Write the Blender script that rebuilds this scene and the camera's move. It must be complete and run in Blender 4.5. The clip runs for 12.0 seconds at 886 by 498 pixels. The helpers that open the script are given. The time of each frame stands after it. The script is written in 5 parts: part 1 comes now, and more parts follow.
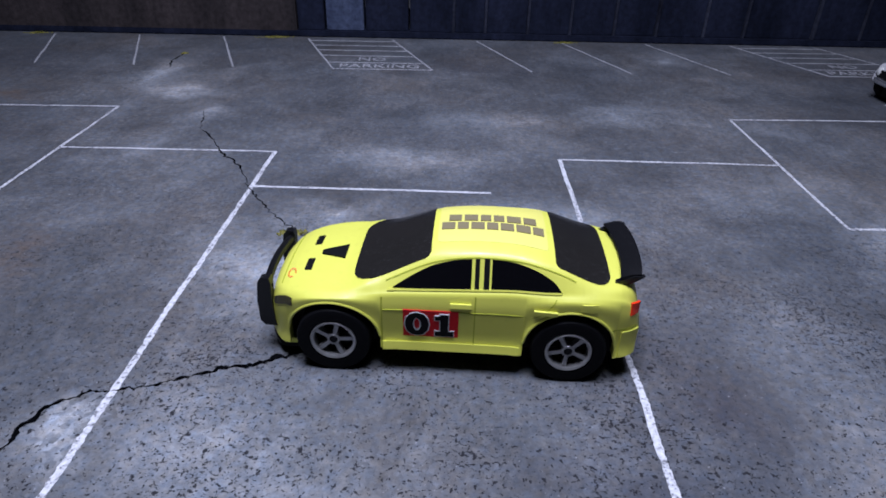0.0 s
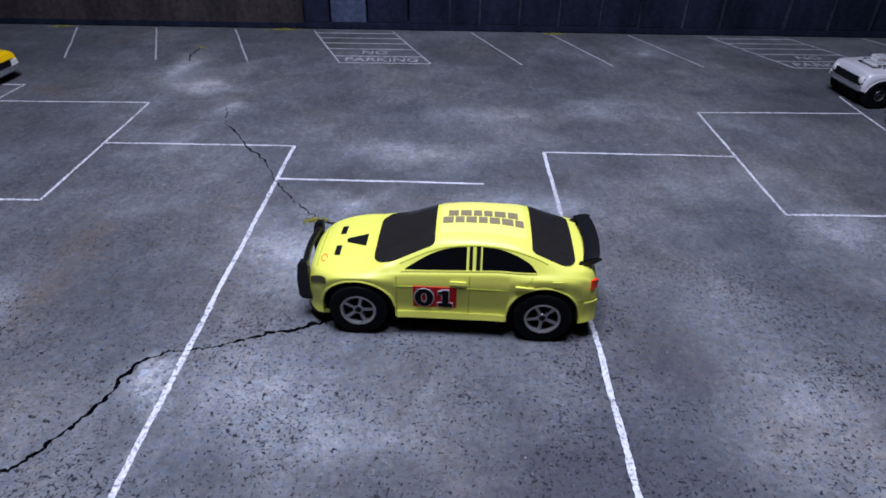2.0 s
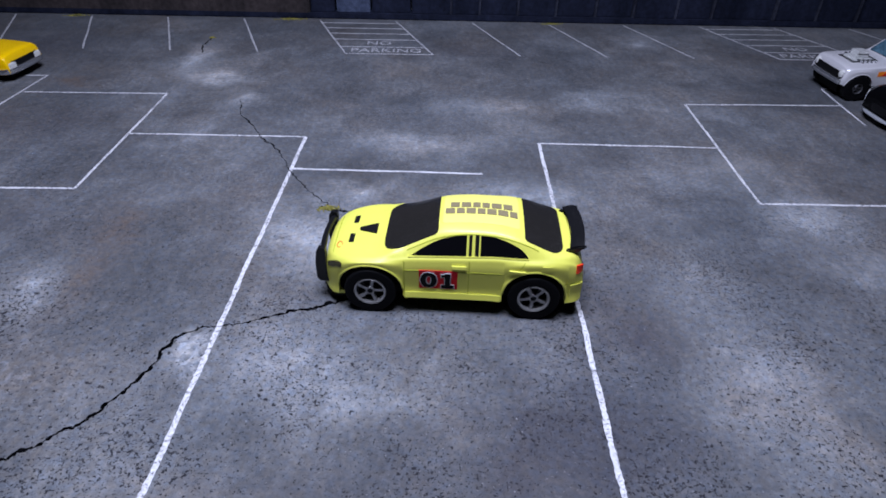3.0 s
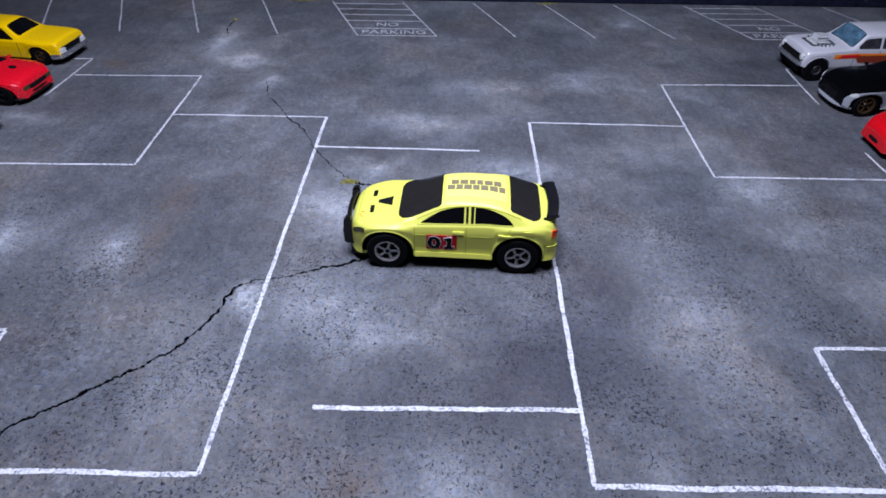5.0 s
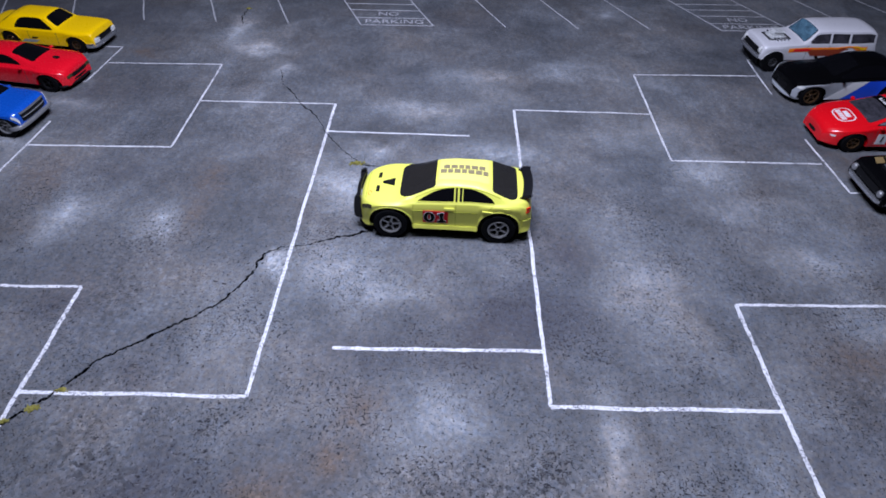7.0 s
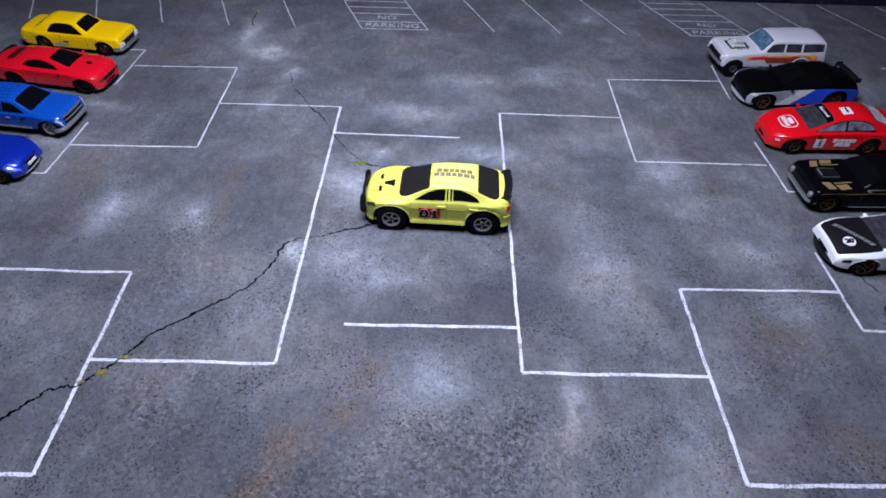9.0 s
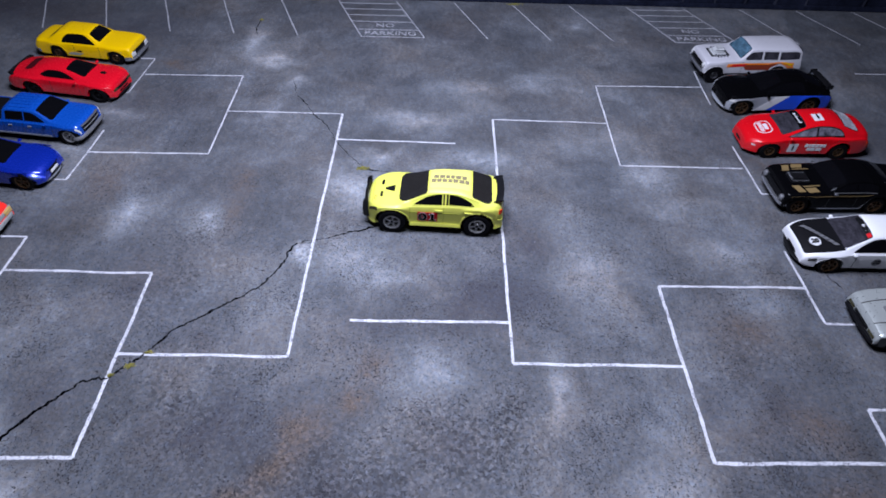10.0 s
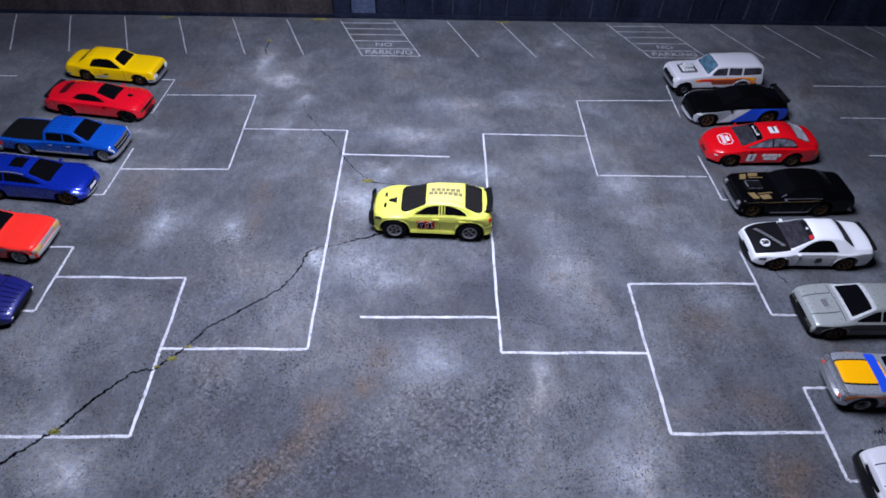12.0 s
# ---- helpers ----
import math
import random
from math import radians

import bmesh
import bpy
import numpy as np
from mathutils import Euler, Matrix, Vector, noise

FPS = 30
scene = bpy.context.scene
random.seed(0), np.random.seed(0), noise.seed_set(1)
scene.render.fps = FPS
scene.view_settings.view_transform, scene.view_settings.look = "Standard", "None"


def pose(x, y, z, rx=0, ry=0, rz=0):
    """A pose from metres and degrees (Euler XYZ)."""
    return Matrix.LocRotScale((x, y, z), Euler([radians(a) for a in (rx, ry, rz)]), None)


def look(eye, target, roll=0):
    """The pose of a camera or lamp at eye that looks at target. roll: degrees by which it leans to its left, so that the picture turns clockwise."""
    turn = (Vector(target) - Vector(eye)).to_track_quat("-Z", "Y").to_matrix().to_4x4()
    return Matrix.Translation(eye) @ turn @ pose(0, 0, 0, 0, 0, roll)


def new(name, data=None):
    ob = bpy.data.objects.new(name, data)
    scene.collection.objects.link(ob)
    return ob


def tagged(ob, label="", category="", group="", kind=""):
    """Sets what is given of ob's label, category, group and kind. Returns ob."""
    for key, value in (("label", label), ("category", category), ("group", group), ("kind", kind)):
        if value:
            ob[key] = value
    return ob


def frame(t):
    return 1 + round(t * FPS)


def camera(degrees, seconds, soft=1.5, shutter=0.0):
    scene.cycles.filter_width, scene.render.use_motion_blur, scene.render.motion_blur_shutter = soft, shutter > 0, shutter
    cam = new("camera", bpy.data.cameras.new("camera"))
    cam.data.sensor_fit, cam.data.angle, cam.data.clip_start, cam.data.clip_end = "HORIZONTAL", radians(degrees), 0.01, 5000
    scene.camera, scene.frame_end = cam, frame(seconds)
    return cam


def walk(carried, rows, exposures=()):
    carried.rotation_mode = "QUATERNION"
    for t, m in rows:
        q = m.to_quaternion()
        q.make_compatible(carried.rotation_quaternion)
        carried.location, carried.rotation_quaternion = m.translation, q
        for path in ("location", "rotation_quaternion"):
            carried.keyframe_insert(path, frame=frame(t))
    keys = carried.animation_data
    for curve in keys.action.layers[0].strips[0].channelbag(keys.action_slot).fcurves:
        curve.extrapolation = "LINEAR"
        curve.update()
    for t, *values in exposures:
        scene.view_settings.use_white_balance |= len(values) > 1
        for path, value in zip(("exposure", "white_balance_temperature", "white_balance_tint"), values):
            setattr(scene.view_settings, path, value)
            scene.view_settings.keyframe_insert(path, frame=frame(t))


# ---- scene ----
# seconds, eye (m), yaw, pitch and roll (degrees)
cam = camera(70.00, 12.0, soft=1.75)
PATH = [
    (0.0, 0.00590, 0.00250, 0.08285, 1.384, -31.013, 1.361),
    (0.5, 0.00538, -0.00312, 0.08682, 1.158, -31.488, 1.330),
    (1.0, 0.00508, -0.00952, 0.09162, 0.924, -32.002, 1.372),
    (1.5, 0.00537, -0.01586, 0.09698, 0.975, -32.715, 1.309),
    (2.0, 0.00523, -0.02213, 0.10283, 0.893, -33.685, 1.335),
    (2.5, 0.00521, -0.02891, 0.10886, 0.908, -34.638, 1.397),
    (3.0, 0.00463, -0.03610, 0.11523, 0.803, -35.652, 1.542),
    (5.0, 0.00530, -0.06837, 0.14265, 1.066, -39.429, 1.351),
    (5.5, 0.00545, -0.07643, 0.14964, 1.006, -40.247, 1.475),
    (6.0, 0.00618, -0.08474, 0.15673, 0.978, -40.938, 1.539),
    (6.5, 0.00711, -0.09342, 0.16459, 0.889, -41.626, 1.668),
    (7.0, 0.00746, -0.10087, 0.17253, 0.660, -42.361, 1.914),
    (9.0, 0.00790, -0.12836, 0.20930, -0.269, -44.749, 2.802),
    (9.5, 0.00734, -0.13499, 0.21914, -0.602, -45.150, 2.983),
    (10.0, 0.00701, -0.14180, 0.22889, -0.841, -45.462, 2.961),
    (10.5, 0.00706, -0.14858, 0.23829, -0.942, -45.671, 2.842),
    (11.0, 0.00645, -0.15500, 0.24788, -1.184, -45.925, 2.835),
    (11.5, 0.00671, -0.16168, 0.25668, -1.207, -46.033, 2.679),
    (12.0, 0.00585, -0.16832, 0.26494, -1.403, -46.063, 2.673),
]


def gaze(x, y, z, yaw, pitch, roll):
    return pose(x, y, z, 0, 0, yaw) @ pose(0, 0, 0, 90 + pitch) @ pose(0, 0, 0, 0, 0, roll)


walk(cam, [(t, gaze(*p)) for t, *p in PATH], [(0.0, -0.25), (1.5, -0.20), (3.0, -0.09), (5.0, 0.04), (7.0, 0.10), (9.0, 0.17), (12.0, 0.22)])

# ==== light ====
world = bpy.data.worlds.new("room_dimness")
scene.world = world
world.use_nodes = True
world.node_tree.nodes["Background"].inputs[0].default_value = (0.66, 0.70, 0.9, 1)
world.node_tree.nodes["Background"].inputs[1].default_value = 0.06
lamp_data = bpy.data.lights.new("overhead_lamp", "AREA")
lamp_data.shape, lamp_data.size, lamp_data.energy = "DISK", 0.16, 3.15
lamp_data.color = (0.698, 0.750, 1.0)
lamp = new("overhead_lamp", lamp_data)
lamp.matrix_world = look((-0.010, 0.074, 0.358), (-0.010, 0.108, 0.0))
scene.view_settings.exposure = 0.0

# ==== materials ====
MM = 0.001


def shader(name):
    m = bpy.data.materials.new(name)
    m.use_nodes = True
    nt = m.node_tree
    return m, nt, nt.nodes["Principled BSDF"]


def node(nt, kind, **values):
    n = nt.nodes.new(kind)
    for k, v in values.items():
        if k in n.inputs:
            n.inputs[k].default_value = v
        elif k == "operation":
            n.operation = v
        elif k == "blend":
            n.data_type, n.blend_type = "RGBA", v
    return n


def coords(nt, scale=1.0, squash=(1, 1, 1)):
    c = nt.nodes.new("ShaderNodeTexCoord")
    mp = nt.nodes.new("ShaderNodeMapping")
    mp.inputs["Scale"].default_value = [scale * s for s in squash]
    nt.links.new(c.outputs["Object"], mp.inputs["Vector"])
    return mp.outputs["Vector"]


def noise_at(nt, vec, scale, detail=4.0, rough=0.55):
    n = node(nt, "ShaderNodeTexNoise", Scale=scale, Detail=detail, Roughness=rough)
    nt.links.new(vec, n.inputs["Vector"])
    return n.outputs["Fac"]


def ramp(nt, value, stops):
    r = nt.nodes.new("ShaderNodeValToRGB")
    el = r.color_ramp.elements
    while len(el) < len(stops):
        el.new(0.5)
    for e, (p, c) in zip(el, stops):
        e.position = p
        e.color = c if len(c) == 4 else (*c, 1)
    nt.links.new(value, r.inputs["Fac"])
    return r.outputs["Color"]


def grey(v):
    return (v, v, v, 1)


def mixed(nt, fac, a, b, blend="MIX"):
    m = node(nt, "ShaderNodeMix", blend=blend)
    for sock, v in ((m.inputs["Factor"], fac), (m.inputs[6], a), (m.inputs[7], b)):
        if hasattr(v, "is_linked"):
            nt.links.new(v, sock)
        elif isinstance(v, (int, float)):
            sock.default_value = v
        else:
            sock.default_value = v if len(v) == 4 else (*v, 1)
    return m.outputs[2]


def math_of(nt, op, a, b=0.0):
    m = node(nt, "ShaderNodeMath", operation=op)
    for sock, v in zip(m.inputs, (a, b)):
        if hasattr(v, "is_linked"):
            nt.links.new(v, sock)
        else:
            sock.default_value = v
    return m.outputs[0]


def bump(nt, bsdf, height, distance, strength=1.0):
    b = node(nt, "ShaderNodeBump", Strength=strength, Distance=distance)
    nt.links.new(height, b.inputs["Height"])
    nt.links.new(b.outputs["Normal"], bsdf.inputs["Normal"])


def paint(name, rgb, rough=0.32, coat=0.5, metal=0.0, dust=0.06, coat_rough=0.06, gloss=0.5):
    """Enamel of a die-cast toy: faint orange peel, dust and rubbed spots."""
    m, nt, b = shader(name)
    v = coords(nt)
    wear = noise_at(nt, v, 420, 6, 0.75)
    dark = tuple(c * 0.93 for c in rgb)
    pale = tuple(min(1, c * (1 - dust) + dust) for c in rgb)
    nt.links.new(ramp(nt, wear, [(0.28, dark), (0.45, rgb), (0.68, rgb), (0.8, pale)]), b.inputs["Base Color"])
    nt.links.new(ramp(nt, noise_at(nt, v, 700, 3), [(0.3, grey(rough * 0.85)), (0.75, grey(min(1, rough * 1.3)))]), b.inputs["Roughness"])
    b.inputs["Metallic"].default_value = metal
    b.inputs["Coat Weight"].default_value = coat
    b.inputs["Specular IOR Level"].default_value = gloss
    b.inputs["Coat Roughness"].default_value = coat_rough
    bump(nt, b, noise_at(nt, v, 900, 2), 0.00002, 0.35)
    return m


def plastic(name, rgb, rough=0.45, speck=0.25, gloss=0.3):
    m, nt, b = shader(name)
    v = coords(nt)
    lint = noise_at(nt, v, 2600, 3, 0.75)
    pale = tuple(c + speck * 0.12 for c in rgb)
    nt.links.new(ramp(nt, lint, [(0.35, rgb), (0.6, rgb), (0.74, pale)]), b.inputs["Base Color"])
    b.inputs["Roughness"].default_value = rough
    b.inputs["Specular IOR Level"].default_value = gloss
    bump(nt, b, noise_at(nt, v, 1400, 3), 0.00003, 0.4)
    return m


def metal(name, rgb, rough=0.2, metallic=1.0):
    m, nt, b = shader(name)
    v = coords(nt)
    nt.links.new(ramp(nt, noise_at(nt, v, 900, 4), [(0.3, tuple(c * 0.7 for c in rgb)), (0.7, rgb)]), b.inputs["Base Color"])
    b.inputs["Roughness"].default_value = rough
    b.inputs["Metallic"].default_value = metallic
    return m


GROUND_PATCHES = [
    (-0.153, 0.100, 0.022, 0.022, 0.7), (-0.113, 0.099, 0.018, 0.020, 0.6), (0.006, 0.010, 0.030, 0.026, 0.5), (-0.132, 0.286, 0.016, 0.040, 0.9), (-0.113, 0.261, 0.030, 0.015, 0.9), (-0.096, 0.236, 0.014, 0.018, 0.5),
    (0.127, 0.149, 0.030, 0.024, 0.5), (0.060, 0.004, 0.010, 0.034, 0.5), (-0.146, -0.054, 0.026, 0.022, 0.75), (0.097, -0.048, 0.026, 0.022, 0.75), (0.110, 0.338, 0.020, 0.022, 0.5),
    (-0.040, 0.128, 0.030, 0.030, 0.75), (-0.034, 0.078, 0.038, 0.028, 0.4), (0.085, 0.074, 0.040, 0.055, 0.26), (-0.010, 0.198, 0.044, 0.020, 0.55), (-0.016, 0.064, 0.034, 0.018, 0.35),
    (-0.062, 0.076, 0.011, 0.012, 1.0), (0.156, 0.088, 0.036, 0.022, 0.45), (0.069, 0.244, 0.03, 0.02, 0.4), (-0.030, 0.156, 0.022, 0.016, 0.6), (0.030, 0.158, 0.05, 0.02, 0.4), (0.078, 0.120, 0.028, 0.034, 0.22), (-0.165, -0.030, 0.03, 0.03, 0.4), (-0.200, 0.190, 0.05, 0.014, 0.35), (-0.255, 0.197, 0.04, 0.012, 0.7), (-0.205, 0.150, 0.03, 0.012, 0.4), (0.165, 0.050, 0.03, 0.03, 0.25), (0.115, 0.185, 0.05, 0.03, 0.12), (0.02, 0.235, 0.05, 0.02, 0.35),
]
GROUND_STAINS = [
    (-0.016, 0.010, 0.013, 0.014, 0.8), (-0.027, -0.005, 0.015, 0.014, 1.0), (-0.044, -0.020, 0.018, 0.018, 1.2), (-0.050, -0.034, 0.014, 0.020, 1.1), (-0.062, -0.048, 0.018, 0.018, 1.1), (-0.072, -0.062, 0.016, 0.018, 0.9),
    (0.150, 0.040, 0.030, 0.020, 0.6), (0.165, -0.012, 0.020, 0.02, 0.6), (0.166, -0.050, 0.024, 0.026, 1.2), (-0.180, 0.252, 0.030, 0.014, 0.6), (0.254, 0.328, 0.03, 0.016, 0.4),
    (-0.102, 0.134, 0.014, 0.030, 0.6), (-0.100, 0.106, 0.012, 0.026, 0.5), (-0.174, 0.123, 0.016, 0.03, 0.45), (0.220, 0.312, 0.03, 0.014, 0.4), (0.205, 0.165, 0.02, 0.02, 0.4),
]
# Dark dirt, plus lamp falloff and car shade put into the ground's colour.
GROUND_GRIME_SHADE = [
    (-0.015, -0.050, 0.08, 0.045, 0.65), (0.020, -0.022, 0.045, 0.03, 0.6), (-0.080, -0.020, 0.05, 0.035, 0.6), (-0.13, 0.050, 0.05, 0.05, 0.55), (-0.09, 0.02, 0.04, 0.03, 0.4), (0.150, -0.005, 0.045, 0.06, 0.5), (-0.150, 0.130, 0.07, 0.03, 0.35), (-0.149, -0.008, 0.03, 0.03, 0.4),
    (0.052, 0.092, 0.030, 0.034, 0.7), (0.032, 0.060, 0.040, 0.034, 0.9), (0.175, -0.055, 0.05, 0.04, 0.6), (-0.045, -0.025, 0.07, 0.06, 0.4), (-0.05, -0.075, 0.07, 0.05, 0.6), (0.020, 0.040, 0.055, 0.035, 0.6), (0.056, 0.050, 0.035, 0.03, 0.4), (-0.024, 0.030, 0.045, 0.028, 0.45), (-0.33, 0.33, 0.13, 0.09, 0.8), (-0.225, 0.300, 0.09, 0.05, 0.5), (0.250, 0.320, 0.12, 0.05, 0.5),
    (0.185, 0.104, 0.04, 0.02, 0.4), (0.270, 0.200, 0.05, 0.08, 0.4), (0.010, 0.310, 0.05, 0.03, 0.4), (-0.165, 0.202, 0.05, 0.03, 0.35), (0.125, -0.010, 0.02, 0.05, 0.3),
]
GROUND_GRIT = [
    (-0.010, -0.035, 0.07, 0.045, 1.0), (-0.060, -0.050, 0.06, 0.045, 0.9), (0.035, -0.020, 0.05, 0.035, 0.8), (-0.095, -0.005, 0.05, 0.04, 0.7), (-0.110, 0.060, 0.045, 0.05, 0.45), (0.150, -0.050, 0.06, 0.05, 0.5), (0.150, 0.030, 0.03, 0.03, 0.3), (-0.06, 0.078, 0.012, 0.014, 1.0),
]


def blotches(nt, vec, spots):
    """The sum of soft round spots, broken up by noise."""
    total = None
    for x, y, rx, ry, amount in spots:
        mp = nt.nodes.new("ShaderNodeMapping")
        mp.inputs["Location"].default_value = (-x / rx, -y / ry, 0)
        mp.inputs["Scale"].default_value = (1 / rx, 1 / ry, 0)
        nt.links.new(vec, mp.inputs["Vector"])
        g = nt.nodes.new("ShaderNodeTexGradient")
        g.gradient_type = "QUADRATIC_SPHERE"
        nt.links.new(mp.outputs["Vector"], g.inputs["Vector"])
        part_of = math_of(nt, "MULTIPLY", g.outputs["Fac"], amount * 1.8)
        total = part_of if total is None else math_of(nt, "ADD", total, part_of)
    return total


def tarmac():
    """Painted plaster board: mottled blue-grey, chalky clouds, rusty stains, exposed grit, pits and specks."""
    m, nt, b = shader("model_tarmac")
    c = nt.nodes.new("ShaderNodeTexCoord")
    v = c.outputs["Object"]
    warp = node(nt, "ShaderNodeTexNoise", Scale=45.0, Detail=4.0)
    nt.links.new(v, warp.inputs["Vector"])
    push = node(nt, "ShaderNodeVectorMath", operation="MULTIPLY_ADD")
    nt.links.new(warp.outputs["Color"], push.inputs[0])
    push.inputs[1].default_value = (0.03, 0.03, 0)
    push.inputs[2].default_value = (-0.015, -0.015, 0)
    moved = node(nt, "ShaderNodeVectorMath", operation="ADD")
    nt.links.new(v, moved.inputs[0])
    nt.links.new(push.outputs[0], moved.inputs[1])
    w = moved.outputs[0]
    base = ramp(nt, noise_at(nt, w, 13, 8, 0.66), [(0.30, (0.058, 0.060, 0.066)), (0.5, (0.098, 0.101, 0.109)), (0.70, (0.168, 0.172, 0.181))])
    # drifts of thin wash, some of them brushed along one way
    wash = ramp(nt, noise_at(nt, w, 42, 5, 0.6), [(0.32, grey(0.80)), (0.5, grey(1.0)), (0.68, grey(1.22))])
    base = mixed(nt, 1.0, base, wash, "MULTIPLY")
    brushed = ramp(nt, noise_at(nt, coords(nt, 1.0, (1.0, 0.35, 1)), 300, 4, 0.7), [(0.3, grey(0.84)), (0.7, grey(1.16))])
    base = mixed(nt, 1.0, base, brushed, "MULTIPLY")
    chalk = math_of(nt, "MULTIPLY", blotches(nt, w, GROUND_PATCHES), ramp(nt, noise_at(nt, v, 170, 5, 0.72), [(0.34, grey(0.4)), (0.66, grey(1.12))]))
    chalk.node.use_clamp = True
    base = mixed(nt, chalk, base, (0.325, 0.335, 0.352))
    grime_shade = math_of(nt, "MULTIPLY", blotches(nt, w, GROUND_GRIME_SHADE), ramp(nt, noise_at(nt, v, 90, 5, 0.7), [(0.3, grey(0.5)), (0.7, grey(1.1))]))
    grime_shade.node.use_clamp = True
    base = mixed(nt, grime_shade, base, (0.052, 0.052, 0.062))
    rust = math_of(nt, "MULTIPLY", blotches(nt, w, GROUND_STAINS), ramp(nt, noise_at(nt, v, 130, 4, 0.7), [(0.3, grey(0.35)), (0.7, grey(1.0))]))
    rust.node.use_clamp = True
    base = mixed(nt, rust, base, (0.105, 0.080, 0.066))
    # grit: single grains, pale and dark, laid bare where the wash has worn off
    grit = nt.nodes.new("ShaderNodeTexVoronoi")
    grit.inputs["Scale"].default_value = 760.0
    nudge = node(nt, "ShaderNodeVectorMath", operation="MULTIPLY_ADD")
    nt.links.new(warp.outputs["Color"], nudge.inputs[0])
    nudge.inputs[1].default_value = (0.002, 0.002, 0)
    nt.links.new(v, nudge.inputs[2])
    nt.links.new(nudge.outputs[0], grit.inputs["Vector"])
    tone = nt.nodes.new("ShaderNodeSeparateColor")
    nt.links.new(grit.outputs["Color"], tone.inputs[0])
    bare = math_of(nt, "MULTIPLY", blotches(nt, w, GROUND_GRIT), ramp(nt, noise_at(nt, v, 70, 4, 0.6), [(0.35, grey(0.35)), (0.6, grey(1.0))]))
    bare.node.use_clamp = True
    bare = math_of(nt, "ADD", math_of(nt, "MULTIPLY", bare, 0.75), 0.22)
    grains = ramp(nt, tone.outputs[0], [(0.0, grey(0.35)), (0.35, grey(0.72)), (0.7, grey(1.0)), (0.9, grey(1.25)), (1.0, grey(1.6))])
    base = mixed(nt, bare, base, mixed(nt, 1.0, base, grains, "MULTIPLY"))
    grain = noise_at(nt, v, 800, 5, 0.8)
    base = mixed(nt, 1.0, base, ramp(nt, grain, [(0.3, grey(0.72)), (0.5, grey(1.0)), (0.7, grey(1.28))]), "MULTIPLY")
    tint = node(nt, "ShaderNodeTexNoise", Scale=520.0, Detail=3.0)
    nt.links.new(v, tint.inputs["Vector"])
    base = mixed(nt, 1.0, base, ramp(nt, tint.outputs["Fac"], [(0.3, (0.89, 0.97, 1.07)), (0.5, (1, 1, 1)), (0.7, (1.09, 1.02, 0.93))]), "MULTIPLY")
    rusty = ramp(nt, noise_at(nt, w, 24, 5, 0.6), [(0.36, (0.96, 1.0, 1.04)), (0.52, (1, 1, 1)), (0.70, (1.10, 1.01, 0.93))])
    base = mixed(nt, 1.0, base, rusty, "MULTIPLY")
    where = math_of(nt, "MULTIPLY", math_of(nt, "SUBTRACT", noise_at(nt, v, 38, 3), 0.5), 0.24)
    fine = ramp(nt, math_of(nt, "ADD", noise_at(nt, coords(nt, 1.0, (1, 1.25, 1)), 1350, 3, 0.6), where), [(0.615, grey(0)), (0.64, grey(1))])
    broad = ramp(nt, math_of(nt, "ADD", noise_at(nt, coords(nt, 1.0, (1.3, 0.9, 1)), 800, 3, 0.6), where), [(0.622, grey(0)), (0.642, grey(1))])
    coarse = ramp(nt, math_of(nt, "ADD", noise_at(nt, coords(nt, 1.0, (0.9, 1.25, 1)), 560, 3, 0.6), where), [(0.645, grey(0)), (0.665, grey(1))])
    pit = math_of(nt, "MAXIMUM", fine, math_of(nt, "MAXIMUM", broad, coarse))
    # the board's far half is rubbed smoother
    place = nt.nodes.new("ShaderNodeSeparateXYZ")
    nt.links.new(v, place.inputs[0])
    rubbed = node(nt, "ShaderNodeMapRange", **{"From Min": 0.09, "From Max": 0.18, "To Min": 1.0, "To Max": 0.3})
    nt.links.new(place.outputs[1], rubbed.inputs["Value"])
    pit = math_of(nt, "MULTIPLY", pit, rubbed.outputs["Result"])
    base = mixed(nt, math_of(nt, "MULTIPLY", pit, 0.95), base, (0.006, 0.006, 0.010))
    fleck = ramp(nt, noise_at(nt, coords(nt, 1.0, (1.1, 1, 1)), 1700, 2, 0.5), [(0.70, grey(0)), (0.76, grey(1))])
    base = mixed(nt, math_of(nt, "MULTIPLY", fleck, 0.6), base, (0.42, 0.42, 0.45))
    nt.links.new(base, b.inputs["Base Color"])
    b.inputs["Roughness"].default_value = 0.72
    b.inputs["Specular IOR Level"].default_value = 0.35
    height = math_of(nt, "SUBTRACT", math_of(nt, "ADD", math_of(nt, "MULTIPLY", grain, 0.5), math_of(nt, "MULTIPLY", noise_at(nt, v, 260, 4), 0.8)), pit)
    height = math_of(nt, "SUBTRACT", height, math_of(nt, "MULTIPLY", math_of(nt, "MULTIPLY", grit.outputs["Distance"], 0.9), bare))
    bump(nt, b, height, 0.0003, 0.55)
    return m


def chalk_line(name, strong=1.0):
    m, nt, b = shader(name)
    v = coords(nt)
    rub = noise_at(nt, v, 1100, 3, 0.7)
    broad = noise_at(nt, v, 90, 2)
    worn = ramp(nt, math_of(nt, "ADD", rub, math_of(nt, "MULTIPLY", math_of(nt, "SUBTRACT", broad, 0.5), 0.35)), [(0.36, (0.13, 0.132, 0.145)), (0.47, tuple(c * strong for c in (0.50, 0.50, 0.53))), (0.7, tuple(c * strong for c in (0.68, 0.68, 0.70)))])
    nt.links.new(worn, b.inputs["Base Color"])
    b.inputs["Roughness"].default_value = 0.8
    bump(nt, b, rub, 0.0002, 0.5)
    return m


